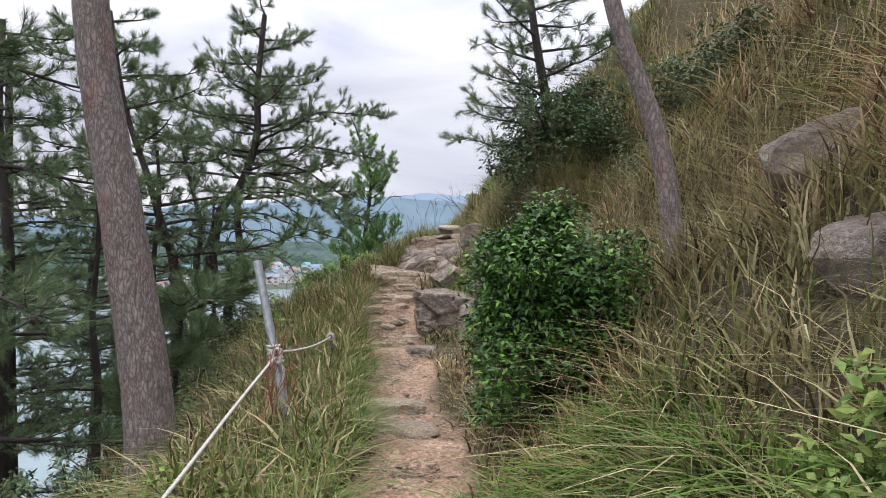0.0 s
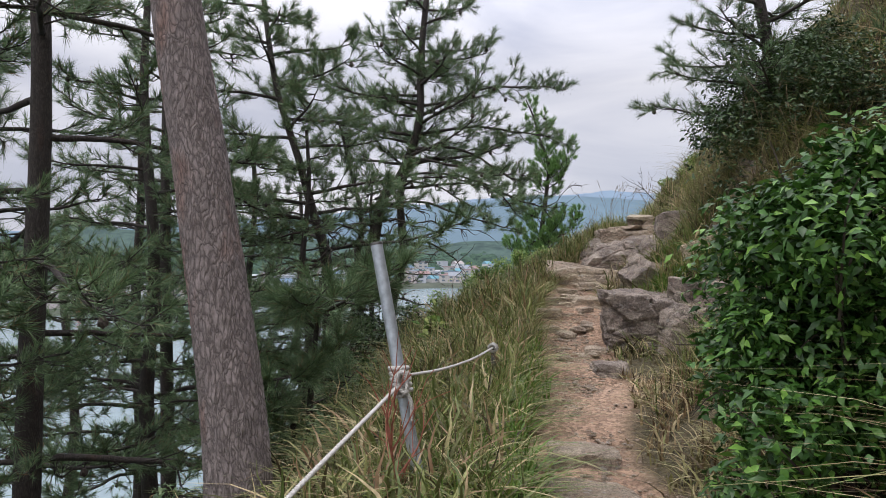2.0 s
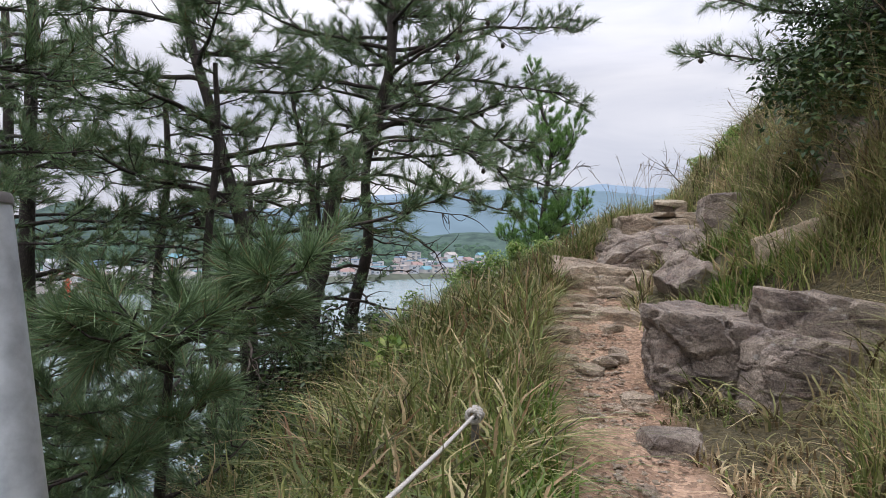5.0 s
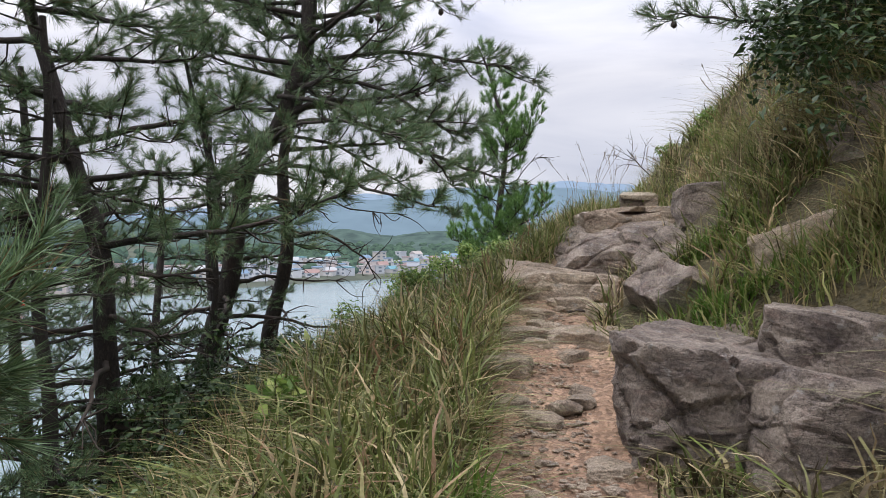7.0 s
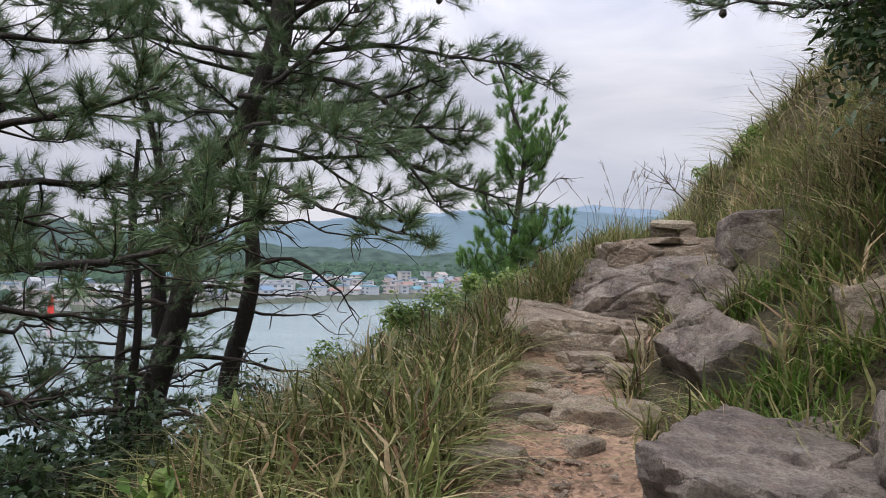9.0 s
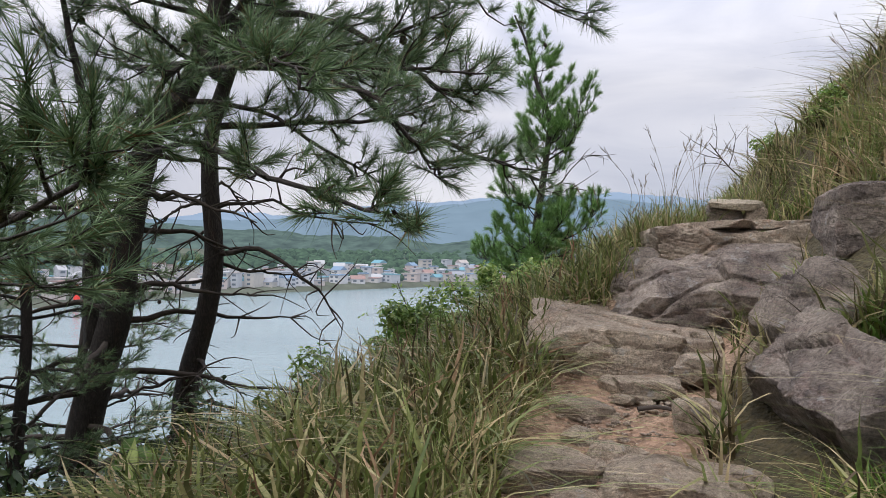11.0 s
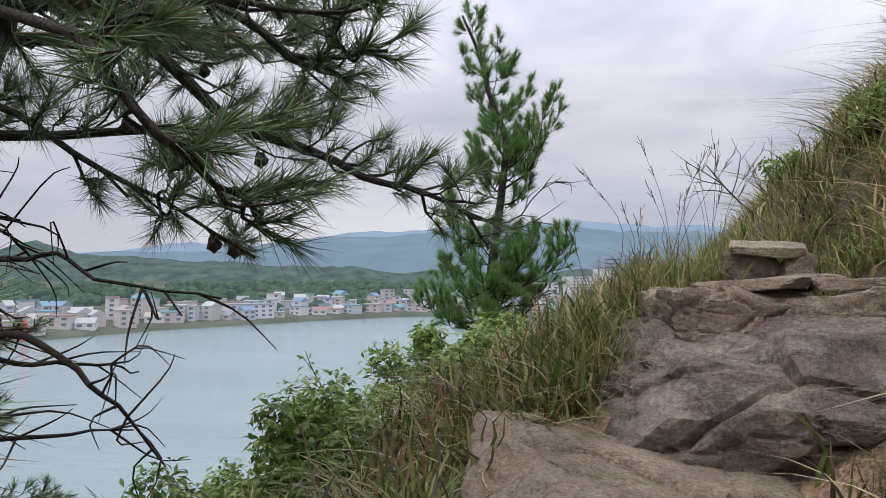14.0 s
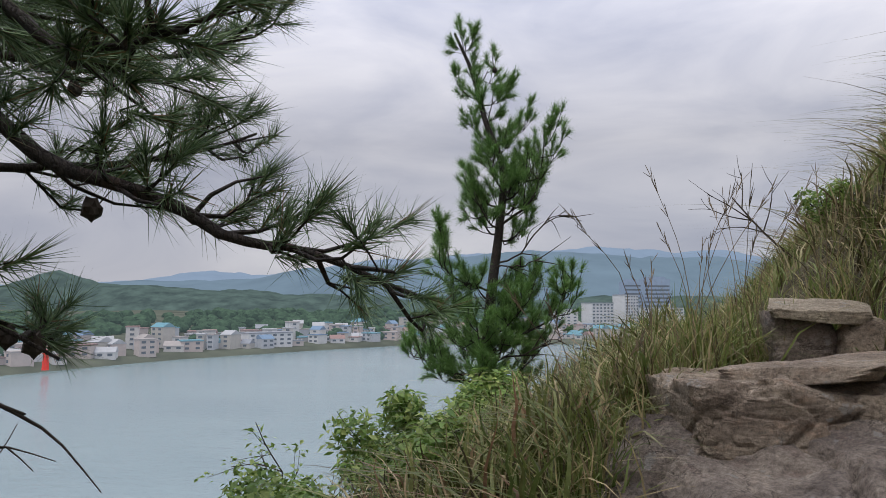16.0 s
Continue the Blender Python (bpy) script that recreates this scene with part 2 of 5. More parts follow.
M_DARKLEAF = leaf_mat("dark_evergreen_leaves", [(0, (0.022, 0.045, 0.016)), (0.7, (0.04, 0.075, 0.024)), (1, (0.08, 0.12, 0.035))], 0.4, 0.15)
M_VINE = leaf_mat("shrub_leaves", [(0, (0.09, 0.17, 0.035)), (0.6, (0.18, 0.28, 0.06)), (1, (0.34, 0.40, 0.12))], 0.45, 0.35)
M_RED = leaf_mat("red_dry_stems", [(0, (0.28, 0.07, 0.05)), (1, (0.38, 0.16, 0.11))], 0.6, 0.2)
M_STRAW = leaf_mat("straw", [(0, (0.16, 0.12, 0.075)), (1, (0.26, 0.20, 0.125))], 0.7, 0.25)
M_ROCK = rock_mat("weathered_rock", (0.46, 0.38, 0.31), (0.105, 0.08, 0.074), (0.29, 0.21, 0.175))
M_ROCK_WARM = rock_mat("warm_sandy_rock", (0.56, 0.455, 0.345), (0.27, 0.205, 0.155), (0.42, 0.29, 0.20))
M_ROCK_PALE = rock_mat("pale_sandy_rock", (0.56, 0.48, 0.36), (0.36, 0.29, 0.21), (0.44, 0.35, 0.26))
M_BARK = bark_mat("pine_bark", (0.23, 0.19, 0.18), (0.055, 0.042, 0.037), 1.0)
M_BARK_DARK = bark_mat("dark_pine_bark", (0.055, 0.044, 0.038), (0.015, 0.012, 0.01), 1.4)
M_TWIG = plain_mat("dark_twigs", (0.05, 0.038, 0.03), 0.9, var=0.4)
M_GROUND = ground_mat()
M_GALV = plain_mat("galvanised_steel", (0.42, 0.45, 0.48), 0.45, 0.6, 0.22, 30, 0.05)
M_RUST = plain_mat("dull_dark_metal", (0.14, 0.13, 0.125), 0.6, 0.5, 0.3, 40)
M_ROPE = plain_mat("white_rope", (0.40, 0.38, 0.35), 0.9, 0, 0.25, 90, 0.4)
M_WATER = water_mat()


# ---- mesh tools ----
def mesh_np(name, verts, faces, mat, parent=None, label="", smooth=False):
    verts = np.asarray(verts, dtype=np.float32).reshape(-1, 3)
    faces = np.asarray(faces, dtype=np.int32)
    k = faces.shape[1]
    me = bpy.data.meshes.new(name)
    me.vertices.add(len(verts))
    me.vertices.foreach_set("co", verts.ravel())
    me.loops.add(faces.size)
    me.loops.foreach_set("vertex_index", faces.ravel())
    me.polygons.add(len(faces))
    me.polygons.foreach_set("loop_start", np.arange(0, faces.size, k, dtype=np.int32))
    me.polygons.foreach_set("loop_total", np.full(len(faces), k, dtype=np.int32))
    me.polygons.foreach_set("use_smooth", np.full(len(faces), smooth))
    me.update(calc_edges=True)
    me.materials.append(mat)
    ob = new(name, me)
    if parent is not None:
        ob.parent = parent
    if label:
        ob["label"] = label
    return ob


def part(name, bm, material, parent=None, label="", smooth=False):
    me = bpy.data.meshes.new(name)
    bm.normal_update()
    bm.to_mesh(me)
    bm.free()
    me.materials.append(material)
    if smooth:
        for p in me.polygons:
            p.use_smooth = True
    ob = new(name, me)
    if parent is not None:
        ob.parent = parent
    if label:
        ob["label"] = label
    return ob


def smoothed(pts, n):
    """Catmull-Rom through pts, n samples."""
    p = np.asarray(pts, float)
    if len(p) == 2:
        t = np.linspace(0, 1, n)[:, None]
        return p[0] * (1 - t) + p[1] * t
    q = np.vstack([2 * p[0] - p[1], p, 2 * p[-1] - p[-2]])
    u = np.linspace(0, len(p) - 1 - 1e-6, n)
    i = u.astype(int)
    t = (u - i)[:, None]
    a, b, c, d = q[i], q[i + 1], q[i + 2], q[i + 3]
    return 0.5 * (2 * b + (c - a) * t + (2 * a - 5 * b + 4 * c - d) * t ** 2 + (3 * b - a - 3 * c + d) * t ** 3)


def tube(path, radii, sides=6, rough=None):
    """Vertices and quads of a swept tube, closed at its end by a small ring."""
    path = np.asarray(path, float)
    n = len(path)
    radii = np.broadcast_to(radii, n)
    tan = np.gradient(path, axis=0)
    tan /= np.linalg.norm(tan, axis=1)[:, None] + 1e-9
    ref = np.array([0, 0, 1.0]) if abs(tan[0, 2]) < 0.8 else np.array([1.0, 0, 0])
    s = np.cross(tan, ref)
    s /= np.linalg.norm(s, axis=1)[:, None] + 1e-9
    u = np.cross(s, tan)
    a = np.linspace(0, 2 * np.pi, sides, endpoint=False)
    r = radii[:, None] * np.ones(sides)[None]
    if rough is not None:
        r = r * rough
    v = path[:, None] + r[..., None] * (np.cos(a)[None, :, None] * s[:, None] + np.sin(a)[None, :, None] * u[:, None])
    i = np.arange(n - 1)[:, None] * sides
    j = np.arange(sides)[None]
    k = (j + 1) % sides
    f = np.stack([i + j, i + k, i + sides + k, i + sides + j], -1).reshape(-1, 4)
    return v.reshape(-1, 3), f


class Bag:
    """Gathers pieces of one mesh."""

    def __init__(self):
        self.v, self.f, self.n = [], [], 0

    def add(self, v, f):
        self.v.append(np.asarray(v, np.float32))
        self.f.append(np.asarray(f) + self.n)
        self.n += len(v)

    def mesh(self, name, mat, parent=None, label="", smooth=False):
        return mesh_np(name, np.vstack(self.v), np.vstack(self.f), mat, parent, label, smooth)


def fbm(p, seed=0.0, octaves=4):
    return np.array([noise.fractal(Vector((x + seed, y - seed, z + 2 * seed)), 1.0, 2.1, octaves) for x, y, z in p])


# ---- the land ----
PATH_Y = [-6, 0, 3, 5.8, 8.2, 9.4, 10.2, 11.2, 12.2, 13.0, 14.2, 16, 18, 22]
PATH_X = [0.1, 0.0, -0.12, -0.32, -0.55, -0.68, -0.78, -0.80, -0.70, -0.55, -0.1, 0.1, 0.2, 0.3]
PATH_Z = [-0.05, 0.0, 0.0, 0.05, 0.17, 0.30, 0.48, 0.60, 0.74, 0.88, 1.45, 1.62, 1.48, 1.0]


def soft_step(a, b, x):
    t = np.clip((x - a) / (b - a), 0, 1)
    return t * t * (3 - 2 * t)


def land(x, y):
    """Height of the headland: a trail along a slope that rises to one side and falls to the sea on the other."""
    x, y = np.asarray(x, float), np.asarray(y, float)
    u = x - np.interp(y, PATH_Y, PATH_X)
    z = np.interp(y, PATH_Y, PATH_Z)
    rise = np.interp(y, [-5, 6, 9, 12, 14, 15.5, 17.5, 22], [0.88, 0.86, 0.85, 0.95, 1.1, 1.1, 1.0, 0.9])
    r = np.maximum(u - np.interp(y, [7, 8.3, 9.6, 10.6, 11.6, 12.4, 14.6, 16], [0.32, 1.0, 1.0, 0.6, 0.45, 0.32, 0.32, -0.3]), 0)
    up = rise * (np.sqrt(r * r + 0.02) - 0.141)
    up = np.minimum(up, 14 + 0.1 * up)
    d = np.maximum(-u - 0.35, 0)
    edge = np.interp(y, [0, 7, 11, 13, 15, 18], [0.9, 0.95, 0.72, 0.5, 0.25, 0.25])
    down = 0.10 * np.minimum(d, edge) + 0.62 * np.clip(d - edge, 0, 2.4) + 0.95 * np.maximum(d - edge - 2.4, 0)
    up = up * (1 + 0.16 * np.sin(1.7 * y + 0.8 * x) * soft_step(0.8, 2.5, u))
    z = z + up - down - 0.55 * np.maximum(y - 19, 0)
    return np.maximum(z, -36)


def on_land(x, y, dz=0.0):
    return (x, y, float(land(x, y)) + dz)


def axis(lo, hi, step, far, grow=1.35):
    a = list(np.arange(lo, hi + step / 2, step))
    s = step
    x = hi
    while x < far:
        s *= grow
        x += s
        a.append(x)
    s, x = step, lo
    while x > -far:
        s *= grow
        x -= s
        a.insert(0, x)
    return np.array(a)


def ground_sheet():
    ax, ay = axis(-3.6, 2.4, 0.06, 120), axis(-1.0, 18.0, 0.07, 110)
    X, Y = np.meshgrid(ax, ay)
    Z = land(X, Y)
    near = (np.abs(X) < 12) & (Y > -8) & (Y < 28)
    pts = np.stack([X, Y, Z], -1).reshape(-1, 3)
    nz = np.zeros(len(pts))
    idx = np.nonzero(near.ravel())[0]
    nz[idx] = 0.045 * fbm(pts[idx] * 2.3, 3.1, 3) + 0.016 * fbm(pts[idx] * 9, 1.7, 2)
    pts[:, 2] += nz
    h, w = X.shape
    i = (np.arange(h - 1)[:, None] * w + np.arange(w - 1)[None]).ravel()
    ob = mesh_np("ground", pts, np.stack([i, i + 1, i + w + 1, i + w], -1), M_GROUND, smooth=True)
    u = pts[:, 0] - np.interp(pts[:, 1], PATH_Y, PATH_X)
    far = soft_step(7.5, 9.0, pts[:, 1])
    fac = np.maximum(soft_step(0.24, 0.46, np.abs(u + 0.10 * np.sin(pts[:, 1] * 2.3)) - 0.16 * far + nz), soft_step(14.4, 14.9, pts[:, 1]))
    at = ob.data.attributes.new("litter", "FLOAT", "POINT")
    at.data.foreach_set("value", fac.astype(np.float32))
    tagged(ob, "bare reddish soil trail on a grassy headland slope", "ground", kind="structure")


ground_sheet()
SEA = -33.0


def sea():
    a = axis(-300, 300, 60, 4800, 1.3)
    X, Y = np.meshgrid(a, a)
    w = len(a)
    i = (np.arange(w - 1)[:, None] * w + np.arange(w - 1)[None]).ravel()
    ob = mesh_np("water", np.stack([X, Y, np.full_like(X, SEA)], -1).reshape(-1, 3), np.stack([i, i + 1, i + w + 1, i + w], -1), M_WATER)
    tagged(ob, "calm pale grey-blue sea bay", "sea", kind="structure")


sea()

# the far bay, in axes turned with the bay: ahead of the walker and across
TURN_BAY = radians(13.4)


def bay(across, ahead, z=0.0):
    c, s = math.cos(TURN_BAY), math.sin(TURN_BAY)
    return (-0.8 + across * c - ahead * s, 11.2 + across * s + ahead * c, z)


SHORE_A = [-420, -214, -169, -98, -26, 60, 160, 300, 600]
SHORE_D = [250, 343, 439, 529, 602, 630, 600, 560, 520]


def shore(across):
    return float(np.interp(across, SHORE_A, SHORE_D))


def far_land():
    rows = []
    A = np.linspace(-900, 1500, 200)
    prof = [(-4, -1.5), (0, 0.8), (6, 3.0), (14, 3.6), (60, 6), (160, 11), (330, 22), (800, 30), (2600, 30)]
    for d, h in prof:
        rows.append([bay(a * (1 + d / 900), shore(a) + d, SEA + h + (1.0 * math.sin(a * 0.05) if d > 30 else 0)) for a in A])
    w = len(A)
    i = (np.arange(len(prof) - 1)[:, None] * w + np.arange(w - 1)[None]).ravel()
    # the land's second colour is an emission standing in for haze
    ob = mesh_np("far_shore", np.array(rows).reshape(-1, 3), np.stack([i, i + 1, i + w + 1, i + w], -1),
                 haze_glow_mat("shore_land", (0.07, 0.075, 0.055), (0.04, 0.05, 0.055), 0.03, 0.4), smooth=True)
    tagged(ob, "low land behind the bay with a stone-faced sea wall", "shore", kind="structure")


far_land()


def ridge(name, dist, heights, across, mat, depth, label, rough):
    """A far ridge: a long hill mesh with an uneven crest."""
    A = np.linspace(across[0][0], across[-1][0], 260)
    H = np.interp(A, [p[0] for p in across], [p[1] for p in across])
    H = H + rough * fbm(np.stack([A * heights, A * 0, A * 0], -1), 5.0, 5)
    rows = [[bay(a, dist - depth * (1 - k) + 0.06 * depth * math.sin(a * 0.01 + 3 * k), SEA + max(h, 1) * math.sin(k * math.pi / 2) ** 0.9 + rough * 0.3 * noise.noise(Vector((a * heights * 6, k * 5, 0)))) for a, h in zip(A, H)]
            for k in np.linspace(0, 1, 9)]
    rows.append([bay(a, dist + depth * 0.6, SEA) for a in A])
    w = len(A)
    i = (np.arange(len(rows) - 1)[:, None] * w + np.arange(w - 1)[None]).ravel()
    ob = mesh_np(name, np.array(rows).reshape(-1, 3), np.stack([i, i + 1, i + w + 1, i + w], -1), mat, smooth=True)
    tagged(ob, label, "hills", kind="structure")


# wooded hill: haze over the dark green is added as emitted colour
M_WOODHILL = haze_glow_mat("wooded_hill", (0.03, 0.045, 0.035), (0.06, 0.085, 0.095), 0.05, 0.8)


def far_woods():
    """Tree crowns in and behind the town, as one uneven belt of clumps."""
    rng = np.random.default_rng(91)
    bm = bmesh.new()
    bmesh.ops.create_icosphere(bm, subdivisions=2, radius=1)
    v = np.array([q.co for q in bm.verts])
    f = np.array([[q.index for q in fc.verts] for fc in bm.faces])
    bm.free()
    bag = Bag()
    for k in range(1500):
        a = rng.uniform(-420, 420)
        back = rng.choice([rng.uniform(30, 120), rng.uniform(120, 330)], p=[0.2, 0.8])
        r = rng.uniform(3, 6)
        z = SEA + float(np.interp(back, [0, 14, 60, 160, 330], [0.8, 3.6, 6, 11, 22])) + r * 0.7
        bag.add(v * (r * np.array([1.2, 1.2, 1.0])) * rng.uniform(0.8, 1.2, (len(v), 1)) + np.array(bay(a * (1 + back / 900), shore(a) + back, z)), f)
    # crowns emit a little blue-green to paint the haze before them
    ob = bag.mesh("far_woods", haze_glow_mat("far_tree_crowns", (0.032, 0.055, 0.03), (0.045, 0.066, 0.07), 0.2, 0.6))
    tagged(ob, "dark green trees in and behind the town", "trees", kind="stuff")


far_woods()
# the ridges' pale blue is aerial haze painted in as colour and glow
M_RIDGE_NEAR = haze_glow_mat("hazy_ridge", (0.05, 0.07, 0.08), (0.13, 0.185, 0.25), 0.006, 0.3)
M_RIDGE_FAR = haze_glow_mat("blue_hazy_ridge", (0.06, 0.08, 0.1), (0.20, 0.265, 0.37), 0.003, 0.2)
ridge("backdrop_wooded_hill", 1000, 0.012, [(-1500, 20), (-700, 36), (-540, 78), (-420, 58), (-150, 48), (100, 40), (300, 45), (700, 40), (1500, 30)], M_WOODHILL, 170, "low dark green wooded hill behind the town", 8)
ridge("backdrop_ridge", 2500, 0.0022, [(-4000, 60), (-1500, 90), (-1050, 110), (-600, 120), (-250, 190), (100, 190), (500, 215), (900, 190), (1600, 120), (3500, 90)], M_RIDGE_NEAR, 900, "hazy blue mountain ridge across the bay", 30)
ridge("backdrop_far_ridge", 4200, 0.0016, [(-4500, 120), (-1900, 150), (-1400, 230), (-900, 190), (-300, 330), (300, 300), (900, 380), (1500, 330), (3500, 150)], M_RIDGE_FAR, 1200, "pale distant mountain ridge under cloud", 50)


# ---- rocks ----
def rock_mesh(size, seed, cuts=9, detail=4, rough=0.05, strata=0.0):
    """An angular boulder: a ball cut by planes, with bedding layers, cracks and chipped faces."""
    rng = np.random.default_rng(seed)
    bm = bmesh.new()
    bmesh.ops.create_icosphere(bm, subdivisions=detail, radius=1)
    d = np.array([v.co for v in bm.verts])
    f = np.array([[v.index for v in fc.verts] for fc in bm.faces])
    bm.free()
    d /= np.linalg.norm(d, axis=1)[:, None]
    axes = np.vstack([np.eye(3), -np.eye(3)])
    nrm = axes + rng.normal(0, 0.10, axes.shape)
    nrm = np.vstack([nrm, rng.normal(0, 1, (cuts, 3))])
    nrm /= np.linalg.norm(nrm, axis=1)[:, None]
    off = np.concatenate([rng.uniform(0.88, 1.0, 6), rng.uniform(1.0, 1.3, cuts)])
    dn = d @ nrm.T
    r = np.where(dn > 0.05, off[None] / np.maximum(dn, 0.05), 9).min(1)
    p = d * r[:, None] * np.asarray(size) / 2
    s = float(np.mean(size))
    q = p / s
    n1 = fbm(q * 2.6, seed * 1.3, 6)
    n3 = np.abs(fbm(q * 5.5, seed * 0.7 + 4, 4))
    warp = q + 0.05 * n1[:, None]
    cells = [noise.voronoi(Vector(a) * 2.1 + Vector((seed, 0, seed))) for a in warp * np.array([1.2, 1.2, 1.9])]
    gap = np.array([c[0][1] - c[0][0] for c in cells])
    block = np.array([math.sin(c[1][0][0] * 91.7 + c[1][0][1] * 47.3 + c[1][0][2] * 13.1) for c in cells])
    crack = np.clip(gap * 9.0, 0, 1) - 1
    bed = (warp[:, 2] + 0.10 * warp[:, 0]) * 9.0
    level = np.floor(bed)
    shelf = np.sin(level * 12.9898 + seed) * np.clip((bed - level) * 6, 0, 1)
    side = 1 - np.abs(d[:, 2]) ** 2
    push = 0.55 * n1 - 0.35 * n3 + (0.35 + 0.35 * strata) * crack + 0.38 * block + 0.55 * strata * side * shelf
    return p + d * (rough * s * push)[:, None], f


def rock(name, loc, size, seed, rz=0, rx=0, ry=0, mat=None, label="", group="", detail=4, rough=0.045, strata=0.0, cuts=9):
    v, f = rock_mesh(size, seed, cuts, detail, rough=rough, strata=strata)
    ob = mesh_np(name, v, f, mat or M_ROCK)
    ob.matrix_world = pose(*loc, rx, ry, rz)
    return tagged(ob, label or "grey-brown weathered rock set in the grassy slope", "rock", group)


rock("boulder", (0.06, 9.70, 0.32), (0.80, 1.2, 1.14), 11, rz=-10, ry=2, label="large purplish-grey boulder with a flat mossy top beside the trail", detail=6, strata=0.5, rough=0.065)
rock("boulder", (0.92, 9.72, 0.38), (1.25, 1.25, 1.10), 31, rz=-6, ry=3, label="broad purplish-grey boulder split from its neighbour by a crack", detail=6, strata=0.6)
rock("boulder", (0.66, 9.10, 0.32), (0.98, 0.50, 0.84), 32, rz=-10, label="low rounded purplish-grey boulder in front of larger ones", detail=6, strata=0.3)
rock("boulder", (0.27, 11.40, 0.70), (0.50, 1.15, 1.00), 12, rz=10, ry=-36, label="slanting dark slab of rock leaning beside the trail", detail=6, strata=0.4)
rock("boulder", (0.34, 12.10, 0.92), (0.40, 0.66, 0.86), 37, rz=14, ry=-38, label="slanting dark slab of rock behind another slab", detail=5, strata=0.5)
rock("rock_ledge", (-0.74, 12.95, 0.72), (1.25, 1.40, 0.66), 13, rz=8, ry=2, rx=3, mat=M_ROCK_WARM, label="flat sandy rock ledge that steps the trail up", detail=6, strata=0.25)
rock("boulder", (-0.20, 14.02, 1.34), (0.82, 0.70, 0.60), 33, rz=6, ry=-3, mat=M_ROCK_WARM, label="pale cracked boulder at the head of the trail", detail=6, strata=1.0)
rock("boulder", (0.42, 13.95, 1.34), (0.72, 0.66, 0.60), 38, rz=-14, ry=-4, mat=M_ROCK_WARM, label="pale layered boulder at the head of the trail", detail=5, strata=1.0)
rock("boulder", (0.74, 12.60, 1.10), (0.60, 0.90, 0.78), 34, rz=14, ry=-18, label="tilted grey boulder above the rock ledge", detail=5, strata=0.7)
rock("stone", (0.22, 12.5, 0.98), (0.32, 0.28, 0.30), 35, rz=30, mat=M_ROCK_WARM, label="loose sandy stone wedged between boulders", detail=4)
rock("stone", (0.02, 12.25, 0.88), (0.26, 0.22, 0.24), 36, rz=-20, mat=M_ROCK_WARM, label="loose sandy stone wedged between boulders", detail=4)
rock("stone", (0.42, 12.62, 1.22), (0.28, 0.30, 0.30), 39, rz=-35, mat=M_ROCK_WARM, label="loose sandy stone wedged between boulders", detail=4)
rock("boulder", (-0.02, 13.62, 1.08), (1.50, 1.15, 0.80), 14, rz=-8, rx=15, ry=-5, label="broad cracked boulder with a pale stepped top on the trail", detail=6, strata=0.6, rough=0.065)
rock("stone_slab", (0.14, 14.75, 1.845), (0.42, 0.34, 0.06), 15, rz=-6, ry=3, rx=11, mat=M_ROCK_PALE, label="flat pale stone slab lying on two small stones", detail=4, rough=0.02)
rock("stone", (0.06, 14.76, 1.66), (0.28, 0.26, 0.34), 16, label="small dark stone propping up a slab", detail=4)
rock("stone", (0.27, 14.68, 1.66), (0.18, 0.2, 0.32), 17, mat=M_ROCK_WARM, label="small pale stone propping up a slab", detail=4)
rock("stone", (-0.26, 8.3, 0.16), (0.36, 0.34, 0.22), 18, rz=10, label="low flat-topped stone half buried at the trail edge", detail=3)
rock("rock", (1.0, 10.75, 1.16), (0.80, 0.75, 0.70), 19, rz=-20, ry=-24, mat=M_ROCK_WARM, label="pale pointed rock in the grassy bank", detail=5, strata=0.6)
rock("rock", (1.5, 11.0, 1.98), (0.6, 0.6, 0.95), 20, rz=30, detail=4)
rock("rock", (0.55, 12.75, 1.66), (0.46, 0.45, 0.40), 21, rz=12, detail=5)
rock("rock", on_land(2.15, 4.1, 0.10), (0.62, 0.5, 0.38), 22, rz=-20, ry=-25, detail=4)
rock("rock", on_land(1.85, 3.0, 0.0), (0.42, 0.4, 0.36), 23, rz=25, ry=-20, detail=4)
rock("stone_step", (-0.30, 5.25, 0.03), (0.56, 0.34, 0.15), 24, rz=-4, mat=M_ROCK_WARM, label="flat sandy stone step in the trail", group="stone steps", detail=4, rough=0.03)
rock("stone_step", (-0.36, 5.85, 0.08), (0.42, 0.30, 0.14), 25, rz=8, mat=M_ROCK_WARM, label="flat sandy stone step in the trail", group="stone steps", detail=4, rough=0.03)
for k, (x, y, z, sx, sy, sz, r) in enumerate([(-0.12, 13.98, 1.635, 0.55, 0.40, 0.06, -18), (0.38, 13.95, 1.645, 0.46, 0.36, 0.055, -30), (0.12, 14.1, 1.66, 0.42, 0.3, 0.05, 12)]):
    rock("rock_plate", (x, y, z), (sx, sy, sz), 80 + k, rz=r, ry=-4, mat=M_ROCK_WARM, label="thin pale layer of rock splitting off a boulder's top", group="rock plates", detail=4, rough=0.02)
